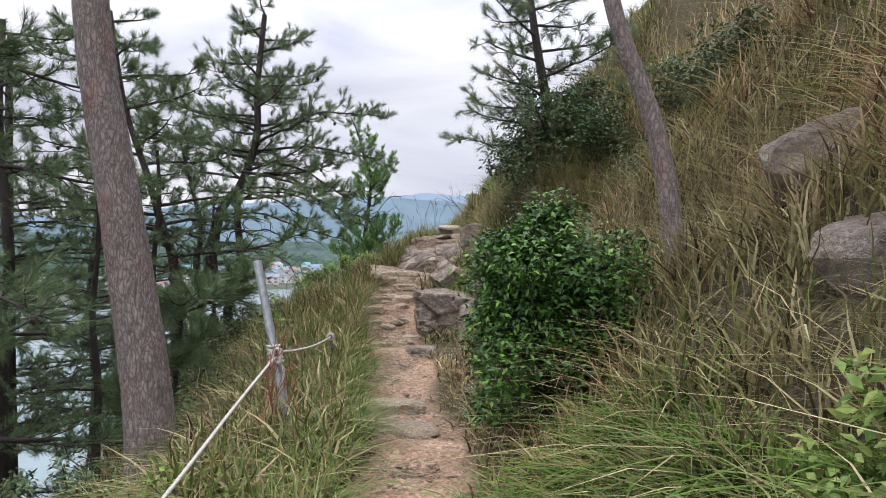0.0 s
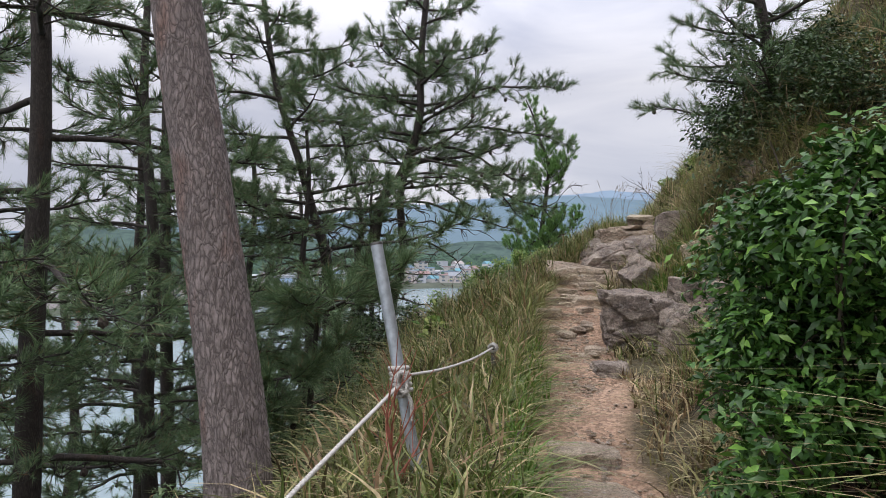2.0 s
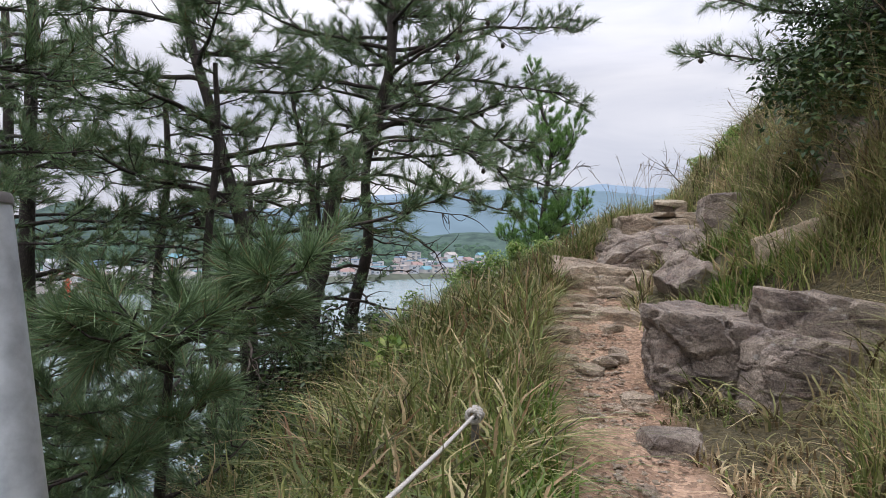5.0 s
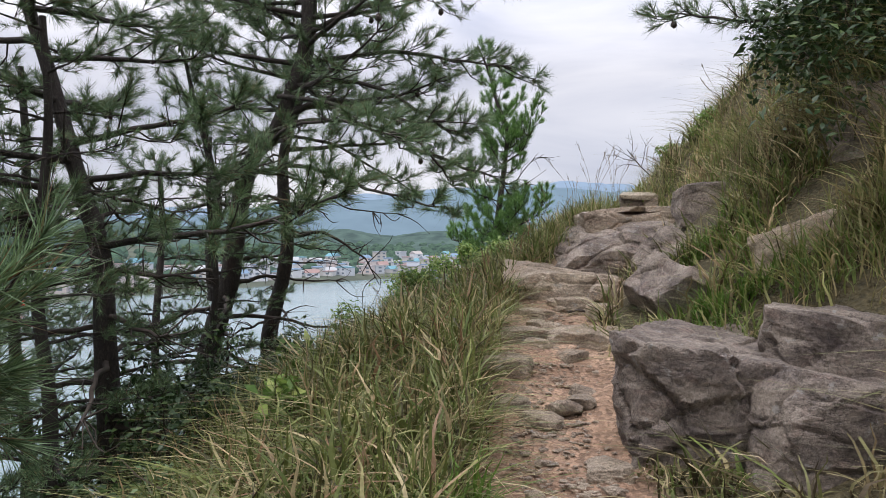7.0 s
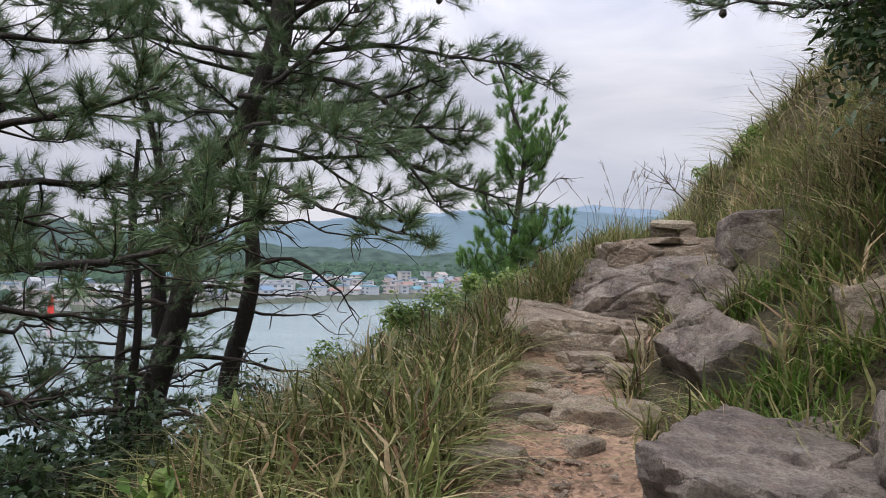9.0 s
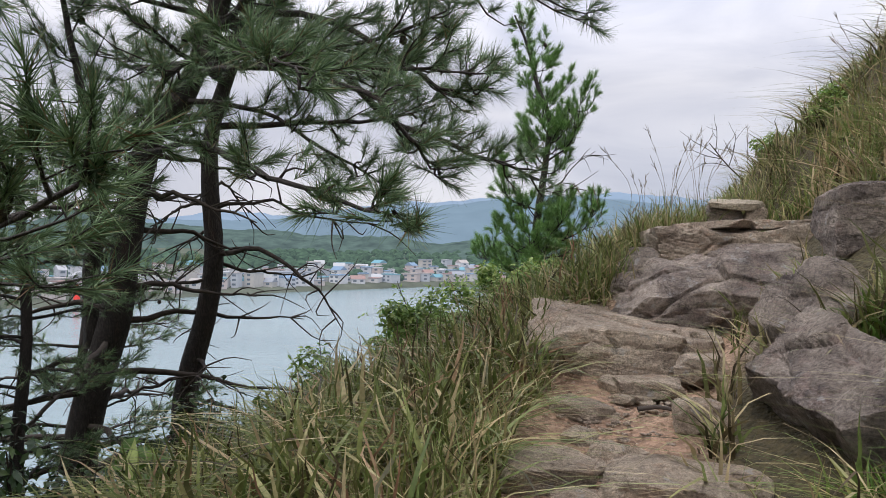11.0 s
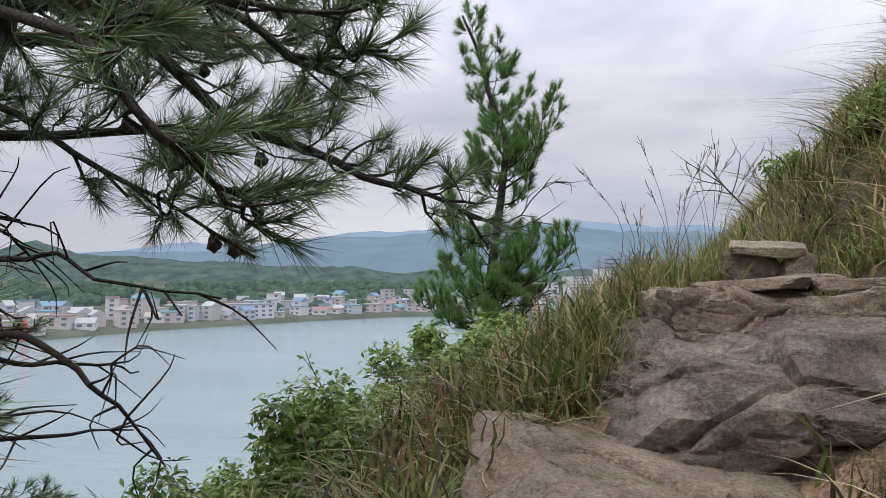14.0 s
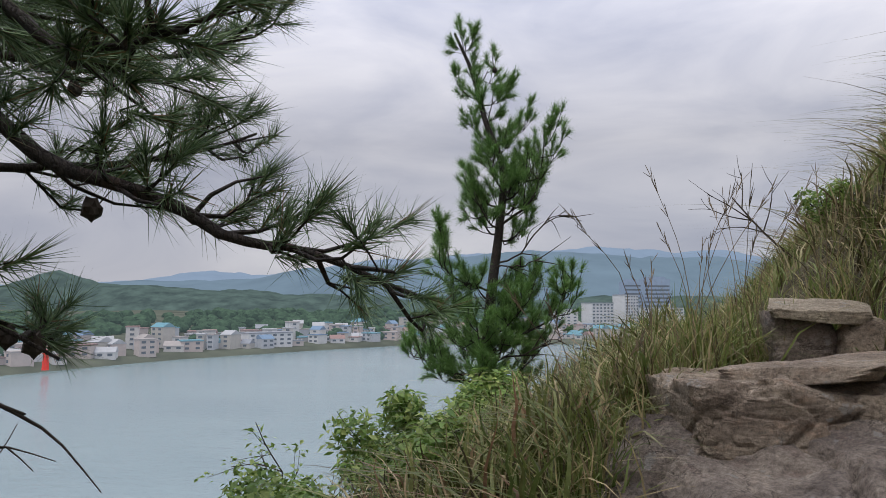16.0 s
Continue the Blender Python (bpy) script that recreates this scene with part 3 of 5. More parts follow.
for k, (x, y, z, sx, sy, sz, r) in enumerate([(-1.02, 11.05, 0.60, 0.40, 0.36, 0.12, 20), (-0.52, 11.0, 0.56, 0.62, 0.36, 0.22, -12), (-1.02, 10.25, 0.47, 0.36, 0.32, 0.24, 5),
                                              (-0.62, 10.55, 0.50, 0.20, 0.18, 0.14, 40), (-0.40, 11.65, 0.72, 0.24, 0.2, 0.14, 10), (-0.92, 11.75, 0.68, 0.28, 0.2, 0.10, -30),
                                              (-0.62, 12.05, 0.76, 0.34, 0.24, 0.10, 15), (-0.36, 12.2, 0.84, 0.26, 0.22, 0.14, 60), (-0.98, 9.75, 0.36, 0.3, 0.26, 0.14, 25), (-0.42, 9.05, 0.25, 0.22, 0.2, 0.1, 0)]):
    rock("trail_stone", (x, y, z), (sx, sy, sz), 40 + k, rz=r, mat=M_ROCK_WARM, label="loose sandy stone lying on the trail", group="trail stones", detail=4, rough=0.05)
rng_stones = np.random.default_rng(12)
for k in range(16):
    y = float(rng_stones.uniform(7.6, 12.4))
    x = float(np.interp(y, PATH_Y, PATH_X)) + float(rng_stones.normal(0, 0.2))
    s = float(rng_stones.uniform(0.06, 0.17))
    rock("trail_stone", on_land(x, y, 0.1 * s), (s * 1.3, s, s * 0.55), 400 + k, rz=float(rng_stones.uniform(0, 360)), ry=float(rng_stones.normal(0, 8)), mat=M_ROCK_WARM, label="loose sandy stone lying on the trail", group="trail stones", detail=2, rough=0.06)


def gravel():
    rng = np.random.default_rng(5)
    bag = Bag()
    for k in range(2600):
        y = rng.uniform(3.5, 12.4)
        x = np.interp(y, PATH_Y, PATH_X) + rng.normal(0, 0.17)
        s = rng.uniform(0.005, 0.017) * rng.uniform(0.7, 1.4)
        bm = bmesh.new()
        bmesh.ops.create_icosphere(bm, subdivisions=1, radius=1)
        v = np.array([q.co for q in bm.verts]) * (s * np.array([1.3, 1, 0.5])) * rng.uniform(0.6, 1.3, (len(bm.verts), 1))
        f = np.array([[q.index for q in fc.verts] for fc in bm.faces])
        bm.free()
        bag.add(v + np.array([x, y, float(land(x, y)) + 0.2 * s]), f)
    ob = bag.mesh("gravel", M_ROCK_WARM)
    tagged(ob, "small loose sandy stones scattered on the soil trail", "gravel", kind="stuff")


gravel()


# ---- grass ----
def blades(name, x, y, height, width, mat, seed, label, bend=0.6, droop=None, segs=4, lean=(0, 0), category="grass"):
    """Many curved blades rooted on the land, as one mesh."""
    rng = np.random.default_rng(seed)
    n = len(x)
    z = land(x, y) - 0.02
    a = rng.uniform(0, 2 * np.pi, n)
    dx, dy = np.cos(a) + lean[0], np.sin(a) + lean[1]
    h = height * rng.uniform(0.55, 1.2, n)
    b = bend * rng.uniform(0.1, 1.5, n) ** 1.2
    w = width * rng.uniform(0.6, 1.3, n)
    twist = rng.uniform(0, np.pi, n)
    px, py = np.cos(a + np.pi / 2 + 0.6 * (twist - 1.5)), np.sin(a + np.pi / 2 + 0.6 * (twist - 1.5))
    V = []
    for k in range(segs + 1):
        t = k / segs
        out = h * b * t ** 2
        zz = h * (t - 0.42 * np.minimum(b, 1.25) * t ** 2.6)
        kx, ky = rng.normal(0, 0.035 * t, n), rng.normal(0, 0.035 * t, n)
        cx, cy, cz = x + dx * out + kx * h, y + dy * out + ky * h, z + zz
        ww = w * (1 - t ** 1.6) * 0.5 * (0.75 + 0.25 * min(1, 4 * t))
        if k < segs:
            V += [np.stack([cx - px * ww, cy - py * ww, cz], -1), np.stack([cx + px * ww, cy + py * ww, cz], -1)]
        else:
            V += [np.stack([cx, cy, cz], -1)]
    m = 2 * segs + 1
    verts = np.stack(V, 1).reshape(-1, 3)
    tri = []
    for k in range(segs - 1):
        tri += [(2 * k, 2 * k + 1, 2 * k + 3), (2 * k, 2 * k + 3, 2 * k + 2)]
    tri.append((2 * segs - 2, 2 * segs - 1, 2 * segs))
    f = (np.arange(n)[:, None, None] * m + np.array(tri)[None]).reshape(-1, 3)
    ob = mesh_np(name, verts, f, mat, smooth=True)
    return tagged(ob, label, category, kind="stuff")


ROCKS_AT = [(2.05, 3.95, 0.28), (1.75, 2.9, 0.2), (1.0, 10.7, 0.32), (0.05, 9.55, 0.5), (0.8, 9.3, 0.55), (1.2, 9.7, 0.4), (0.1, 11.2, 0.4), (0.3, 12.1, 0.32), (0.6, 12.6, 0.36), (-0.7, 12.75, 0.55), (-0.4, 13.5, 0.42), (0.2, 13.5, 0.5), (0.3, 14.0, 0.4), (-0.2, 14.0, 0.36), (0.14, 14.65, 0.2)]


def scatter(n, x0, x1, y0, y1, seed, clump=0.0, clear=0.34, per=24):
    """Rooting places off the trail and the boulders; clumped when clump > 0. x is measured from the trail."""
    rng = np.random.default_rng(seed)
    if clump:
        k = max(1, n // per)
        cy = rng.uniform(y0, y1, k).repeat(per)
        cu = rng.uniform(x0, x1, k).repeat(per)
        y = cy + rng.normal(0, clump, len(cy))
        u = cu + rng.normal(0, clump, len(cu))
    else:
        y, u = rng.uniform(y0, y1, n), rng.uniform(x0, x1, n)
    x = u + np.interp(y, PATH_Y, PATH_X)
    keep = (np.abs(u + 0.08 * np.sin(y * 2.3)) > clear)
    for rx, ry, rr in ROCKS_AT:
        keep &= np.hypot(x - rx, y - ry) > rr
    return x[keep], y[keep]


def lay_grass():
    x, y = scatter(27000, 0.40, 4.5, -0.5, 9.5, 1, 0.07, per=22)
    short = 1 - 0.5 * soft_step(6.8, 7.8, y) * (1 - soft_step(1.3, 1.9, x))
    short *= 1 - 0.55 * (1 - soft_step(0.4, 1.1, x))
    blades("dry_grass", x, y, 0.52 * short, 0.017, M_DRY, 1, "tall tangled straw-coloured dry grass on the bank", 1.25, lean=(-0.15, -0.1))
    x, y = scatter(19000, 2.6, 9.0, 1, 15, 9, 0.12, per=22)
    blades("upper_bank_grass", x, y, 0.55, 0.02, M_DRY, 9, "dry grass covering the upper slope", 1.2, segs=4)
    x, y = scatter(15000, 0.35, 4.5, 9.0, 19, 2, 0.06, per=26)
    blades("bank_grass", x, y, 0.34, 0.017, M_GREEN, 2, "mixed green and yellow grass on the rocky bank", 1.25, lean=(-0.25, -0.1))
    x, y = scatter(4500, 0.45, 4.5, 8.6, 19, 21, 0.05, per=18)
    blades("bank_dry_grass", x, y, 0.46, 0.021, M_DRY, 21, "brown dry grass hanging over the rocky bank", 1.2, lean=(-0.4, -0.2), segs=5)
    x, y = scatter(15000, -1.6, -0.36, 3.0, 12.3, 3, 0.05, 0.33, per=26)
    blades("verge_grass", x, y, 0.38, 0.018, M_VERGE, 3, "long half-dry grass on the trail's outer edge", 1.3)
    x, y = scatter(5200, -1.55, -0.45, 3.4, 12.4, 23, 0.045, 0.42, per=14)
    blades("verge_reed", x, y, 0.52, 0.030, M_REED, 23, "broad-bladed half-dry reeds on the trail's outer edge", 1.2, segs=6)
    x, y = scatter(4200, -2.7, -1.35, 7.5, 12.6, 25, 0.06, per=16)
    blades("slope_reed", x, y, 0.62, 0.028, M_REED, 25, "tall broad-bladed reeds below the trail's edge", 1.0, segs=6)
    x, y = scatter(2600, 0.75, 2.6, 10.1, 11.9, 26, 0.06, per=20)
    blades("bank_green_grass", x, y, 0.24, 0.016, M_LUSH, 26, "bright green grass between the boulders on the bank", 1.2, lean=(-0.2, -0.2), segs=5)
    x, y = scatter(6500, 1.5, 3.4, 8.8, 11.6, 27, 0.1, per=20)
    blades("bank_tall_grass", x, y, 0.40, 0.018, M_GREEN, 27, "long yellow-green grass above the boulders", 1.2, lean=(-0.3, -0.2), segs=5)
    x, y = scatter(9000, -1.8, -0.5, 11.5, 19, 4, 0.06, per=26)
    blades("edge_grass", x, y, 0.28, 0.016, M_GREEN, 4, "green grass along the cliff edge", 1.2)
    x, y = scatter(2600, -1.9, -0.5, 12.0, 18, 24, 0.045, per=14)
    blades("edge_reed", x, y, 0.42, 0.024, M_REED, 24, "broad-bladed green reeds along the cliff edge", 1.2, segs=6)
    x, y = scatter(5000, -0.7, 0.7, 14.55, 19, 5, 0.07, 0.0, per=26)
    blades("crest_grass", x, y, 0.30, 0.013, M_GREEN, 5, "short green and straw grass over the crest", 1.0)
    x, y = scatter(8000, -6, -1.5, 0, 18, 6, 0.1)
    blades("slope_grass", x, y, 0.45, 0.013, M_DRY, 6, "sparse brown undergrowth on the seaward slope", 0.9)
    x, y = scatter(5200, 0.30, 1.25, 0.9, 3.5, 7, 0.06, 0.27)
    blades("lush_grass", x, y, 0.32, 0.026, M_LUSH, 7, "lush bright green grass at the trail's inner edge", 1.25, lean=(-0.15, -0.2), segs=6)
    x, y = scatter(3600, -0.80, -0.32, 2.5, 8.5, 8, 0.06, 0.29)
    blades("verge_green_grass", x, y, 0.34, 0.020, M_LUSH, 8, "fresh green grass tufts beside the trail", 1.1, segs=6)


lay_grass()


# ---- leafy plants ----
def leaves(pts, normals, length, width, rng, fold=0.25):
    """Folded leaves of four triangles each at pts, facing roughly along normals."""
    n = len(pts)
    nr = normals + rng.normal(0, 0.45, (n, 3))
    nr /= np.linalg.norm(nr, axis=1)[:, None] + 1e-9
    t = np.cross(nr, rng.normal(0, 1, (n, 3)))
    t /= np.linalg.norm(t, axis=1)[:, None] + 1e-9
    s = np.cross(nr, t)
    L = (length * rng.uniform(0.6, 1.25, n))[:, None]
    W = (width * rng.uniform(0.7, 1.2, n))[:, None]
    a = pts
    m = pts + t * L * 0.5 + nr * L * 0.06
    e = pts + t * L - nr * L * 0.08
    l = pts + t * L * 0.45 + s * W * 0.5 + nr * W * fold
    r = pts + t * L * 0.45 - s * W * 0.5 + nr * W * fold
    V = np.stack([a, l, m, r, e], 1).reshape(-1, 3)
    tri = np.array([(0, 2, 1), (0, 3, 2), (1, 2, 4), (2, 3, 4)])
    return V, (np.arange(n)[:, None, None] * 5 + tri[None]).reshape(-1, 3)


def bush(name, loc, radii, n, leaf, mat, seed, label, category="bush", lumps=14, kind=""):
    """A bush of stems and leaf clumps with an uneven outline; loc is its foot."""
    rng = np.random.default_rng(seed)
    root = new(name)
    root.matrix_world = pose(*loc)
    R = np.asarray(radii, float)
    bag = Bag()
    c = rng.normal(0, 1, (lumps, 3))
    c /= np.linalg.norm(c, axis=1)[:, None]
    c *= rng.uniform(0.25, 1.12, lumps)[:, None]
    c = c * R * 0.8 + np.array([0, 0, R[2]])
    for q in c:
        k = n // lumps
        d = rng.normal(0, 1, (k, 3))
        d /= np.linalg.norm(d, axis=1)[:, None]
        rr = R.mean() * rng.uniform(0.20, 0.46)
        p = q + d * rr * rng.uniform(0.45, 1.05, k)[:, None]
        p = p[p[:, 2] > 0.02]
        dd = (p - q) / rr * 0.6 + np.array([0, 0, 0.7])
        bag.add(*leaves(p, dd, leaf, leaf * 0.42, rng))
        path = smoothed([(0, 0, -0.05), tuple(q * np.array([0.4, 0.4, 0.55])), tuple(q)], 8)
        stems = Bag()
        stems.add(*tube(path, np.linspace(0.014, 0.004, 8), 4))
        for _ in range(2):
            e = q + rng.normal(0, 1, 3) * rr * 0.6
            stems.add(*tube(smoothed([q * 0.8, (q + e) / 2, e], 5), np.linspace(0.005, 0.002, 5), 3))
        stems.mesh("stem", M_TWIG, root)
    bag.mesh("foliage", mat, root, smooth=True)
    return tagged(root, label, category)


bush("bush", (0.64, 4.30, 0.20), (0.64, 0.58, 0.80), 26000, 0.052, M_BUSH, 2, "dense glossy bright green bush beside the trail", lumps=64)
bush("bush", (0.55, 4.2, 1.10), (0.26, 0.26, 0.40), 2200, 0.052, M_BUSH, 12, "upright leafy shoots standing above a green bush", lumps=12)
bush("bush", (1.15, 1.75, 0.55), (0.35, 0.35, 0.30), 900, 0.06, M_VINE, 3, "low green leafy bush in dry grass on the bank", lumps=10)
bush("evergreen_shrub", (1.85, 11.6, 1.75), (1.3, 1.2, 1.3), 23000, 0.085, M_DARKLEAF, 4, "dark dense evergreen shrub overhanging the bank", "shrub", lumps=70)
for k, (x, y, r) in enumerate([(1.1, 15.6, 0.22), (1.0, 18.0, 0.2), (1.35, 16.8, 0.2), (0.75, 16.6, 0.26)]):
    bush("bank_shrub", on_land(x, y, -0.1), (r * 1.2, r * 1.2, r), 1300, 0.05, M_VINE, 130 + k, "yellow-green leafy shrub on the steep grassy bank", "shrub", lumps=12)
for k, (x, y, r) in enumerate([(-3.2, 9.9, 0.55), (-3.4, 11.0, 0.55), (-3.9, 10.4, 0.65), (-3.25, 12.3, 0.5), (-4.5, 11.8, 0.7), (-2.9, 8.8, 0.45), (-4.6, 13.2, 0.6)]):
    bush("thicket", on_land(x, y, 0.0), (r * 1.2, r * 1.2, r), 1500, 0.075, M_DARKLEAF, 150 + k, "dark tangled undergrowth below the pines", "shrub", lumps=16)
for k, (x, y, r) in enumerate([(2.7, 8.6, 0.6), (3.4, 9.6, 0.7), (3.0, 7.2, 0.5), (2.3, 10.3, 0.55)]):
    bush("evergreen_shrub", on_land(x, y, -0.1), (r * 1.3, r * 1.3, r), 3000, 0.07, M_DARKLEAF, 14 + k, "dark leafy shrub on the upper bank", "shrub", lumps=20)
for k, (x, y, r) in enumerate([(-2.3, 14.0, 0.40), (-2.8, 15.2, 0.5), (-2.1, 16.2, 0.45), (-3.3, 16.8, 0.5), (-1.75, 15.0, 0.32), (-2.6, 17.3, 0.4), (-3.6, 15.4, 0.5), (-2.6, 13.2, 0.3), (-1.6, 17.2, 0.35), (-3.3, 14.2, 0.4)]):
    bush("coastal_shrub", on_land(x, y, -0.1), (r * 1.35, r * 1.35, r * 0.9), 3000, 0.08, M_VINE, 20 + k, "leafy yellow-green shrub on the cliff edge", "shrub", lumps=12)


# ---- pines ----
def needles(tips, dirs, n, length, width, rng, spread=0.9):
    """Brush-like needle tufts: thin needles round each tip, as single triangles."""
    m = len(tips)
    P = np.repeat(tips, n, 0)
    D = np.repeat(dirs, n, 0)
    k = len(P)
    P = P - D * (rng.uniform(0, 1, k) ** 1.2 * length * 0.75)[:, None]
    v = D * rng.uniform(0.45, 1.2, k)[:, None] + rng.normal(0, 0.46 * spread, (k, 3))
    v /= np.linalg.norm(v, axis=1)[:, None] + 1e-9
    L = (length * rng.uniform(0.65, 1.15, k))[:, None]
    s = np.cross(v, rng.normal(0, 1, (k, 3)))
    s /= np.linalg.norm(s, axis=1)[:, None] + 1e-9
    s *= width / 2
    V = np.stack([P - s, P + s, P + v * L], 1).reshape(-1, 3)
    return V, np.arange(3 * k).reshape(-1, 3)


def pine(name, trunk, r0, r1, limbs, seed, label, tuft=48, length=0.14, width=0.0042, twigs=9, mat=None, bark=None, sides=12, dens=1.0, upright=0.25, cones=8, relief=0.0, rings=40, bare=()):
    """A pine from the course of its trunk and of its limbs (each: points and a start radius). Twigs and needle tufts grow along the outer limbs."""
    rng = np.random.default_rng(seed)
    root = new(name)
    base = np.asarray(trunk[0], float)
    root.matrix_world = Matrix.Translation(base)
    path = smoothed([np.asarray(p) - base for p in trunk], rings)
    rad = r0 + (r1 - r0) * np.linspace(0, 1, rings) ** 0.9
    rad[: rings // 10] *= np.linspace(1.25, 1.0, max(1, rings // 10))
    a = np.linspace(0, 2 * np.pi, sides, endpoint=False)
    zz = np.linspace(0, np.linalg.norm(path[-1] - path[0]), rings)
    if relief:
        g = np.array([[noise.voronoi(Vector((math.cos(b) * r0 * 24, math.sin(b) * r0 * 24, z * 9 + 0.8 * noise.noise(Vector((b * 3, z * 6, 1))))))[0] for b in a] for z in zz])
        gap = np.array([[c[1] - c[0] for c in row] for row in g])
        rough = 1 + relief * (np.clip(gap * 2.2, 0, 0.5) - 0.35) + 0.006 * rng.normal(0, 1, gap.shape)
    else:
        rough = 1 + 0.06 * np.array([[noise.noise(Vector((math.cos(b) * 2, math.sin(b) * 2, z * 4 + seed))) for b in a] for z in zz])
    v, f = tube(path, rad, sides, rough)
    mesh_np("trunk", v, f, bark or M_BARK_DARK, root, smooth=True)
    tips, dirs = [], []
    cone_at = []
    for pts, lr, *reach in limbs:
        most = reach[0] if reach else 0.75
        p = np.array([np.asarray(q, float) - base for q in pts])
        ln = np.linalg.norm(np.diff(p, axis=0), axis=1).sum()
        m = max(10, int(ln * 9))
        c = smoothed(p, m)
        c[1:] += rng.normal(0, 0.012 * min(ln, 2), (m - 1, 3)).cumsum(0) * 0.35
        wood = Bag()
        wood.add(*tube(c, np.linspace(lr, max(0.004, lr * 0.2), m), 6))
        nt = int(twigs * ln * dens * (0.65 if most < 0.3 else 1))
        for t in np.linspace(0.22, 1.0, max(3, nt)):
            i = min(m - 2, int(t * (m - 1)))
            along = c[i + 1] - c[i]
            along /= np.linalg.norm(along) + 1e-9
            side = np.cross(along, (0, 0, 1.0))
            side /= np.linalg.norm(side) + 1e-9
            sgn = rng.choice([-1, 1])
            d = along * rng.uniform(0.3, 1.0) + side * sgn * rng.uniform(0.3, 1.1) + np.array([0, 0, rng.uniform(-0.35, 0.55)])
            d /= np.linalg.norm(d)
            tl = min(most, 0.22 * ln + 0.16) * (1.15 - 0.55 * t) * rng.uniform(0.6, 1.25)
            e = c[i] + d * tl + np.array([0, 0, upright * tl * rng.uniform(0, 1)])
            mid = c[i] + d * tl * 0.5 + rng.normal(0, 0.03, 3) - np.array([0, 0, 0.08 * tl])
            tw = smoothed([c[i], mid, e], 7)
            wood.add(*tube(tw[::2], np.linspace(min(0.009, lr * 0.5), 0.003, 4), 3))
            for s in (1.0, 0.72, 0.45):
                if s < 1 and rng.random() < 0.22:
                    continue
                q = tw[min(6, int(s * 6))]
                for r in range(1 if s == 1 or most < 0.4 else 2):
                    dd = d + rng.normal(0, 0.55, 3) * (0.25 if s == 1 else 1) + np.array([0, 0, upright + 0.15])
                    dd /= np.linalg.norm(dd)
                    tip = q + dd * (0.02 if s == 1 else rng.uniform(0.07, 0.2))
                    if s < 1:
                        wood.add(*tube(np.array([q, (q + tip) / 2 + rng.normal(0, 0.008, 3), tip]), np.array([0.0035, 0.003, 0.0025]), 3))
                    tips.append(tip)
                    dirs.append(dd)
            if rng.random() < cones / max(1, nt * len(limbs)):
                cone_at.append(tw[3])
        wood.mesh("branch", M_BARK_DARK, root, smooth=True)
    for pts, lr in bare:
        p = np.array([np.asarray(q, float) - base for q in pts])
        wood = Bag()
        c = smoothed(p, 14)
        c[1:] += rng.normal(0, 0.03, (13, 3)).cumsum(0) * 0.5
        wood.add(*tube(c, np.linspace(lr, 0.004, 14), 5))
        for k in range(7):
            i = rng.integers(4, 13)
            d = (c[i] - c[i - 1]) / (np.linalg.norm(c[i] - c[i - 1]) + 1e-9) + rng.normal(0, 0.7, 3)
            L = rng.uniform(0.15, 0.5)
            e = c[i] + d / np.linalg.norm(d) * L
            wood.add(*tube(smoothed([c[i], (c[i] + e) / 2 + rng.normal(0, 0.05, 3), e - [0, 0, 0.05]], 6), np.linspace(0.007, 0.002, 6), 4))
        wood.mesh("dead_branch", M_TWIG, root, "bare dead branch", smooth=True)
    tips, dirs = np.array(tips), np.array(dirs)
    v, f = needles(tips, dirs, int(tuft * 1.25), length, width, rng)
    mesh_np("crown", v, f, mat or M_NEEDLE, root)
    for q in cone_at:
        bm = bmesh.new()
        bmesh.ops.create_icosphere(bm, subdivisions=2, radius=0.028)
        for vv in bm.verts:
            vv.co *= 1 + 0.22 * math.sin(vv.co.z * 400) + 0.15 * math.sin(math.atan2(vv.co.y, vv.co.x) * 7)
            vv.co.z *= 1.25
            vv.co += Vector(q) - Vector((0, 0, 0.03))
        part("pine_cone", bm, M_TWIG, root, "dark open pine cone")
    return tagged(root, label, "pine tree", "pines")


def whorls(trunk, z0, z1, n, reach, seed, rise=0.15, lr=0.03, face=None, droop=0.0):
    """Limbs round a trunk between two heights, shorter towards the top. face: an angle in degrees and a strength that favour one side."""
    rng = np.random.default_rng(seed)
    t = smoothed(trunk, 60)
    out = []
    for k in range(n):
        z = z0 + (z1 - z0) * (k + rng.uniform(-0.3, 0.3)) / max(1, n - 1)
        i = int(np.abs(t[:, 2] - z).argmin())
        a = k * 2.4 + rng.uniform(-0.5, 0.5)
        f = 1 - 0.62 * max(0, (z - z0) / (z1 - z0 + 1e-6)) ** 1.3
        L = reach * f * rng.uniform(0.7, 1.15)
        if face:
            L *= 1 + face[1] * math.cos(a - radians(face[0]))
        d = np.array([math.cos(a), math.sin(a), 0])
        s = np.cross(d, (0, 0, 1)) * rng.normal(0, 0.16)
        p0 = t[i]
        out.append(([p0, p0 + (d * 0.35 + s * 0.5) * L + np.array([0, 0, (0.05 - droop) * L]), p0 + (d * 0.7 + s) * L + np.array([0, 0, (rise * 0.7 - droop) * L]),
                     p0 + (d + s * 1.5) * L + np.array([0, 0, (rise * 1.4 - droop * 1.2) * L])], lr * (0.55 + 0.45 * f)))
    return out


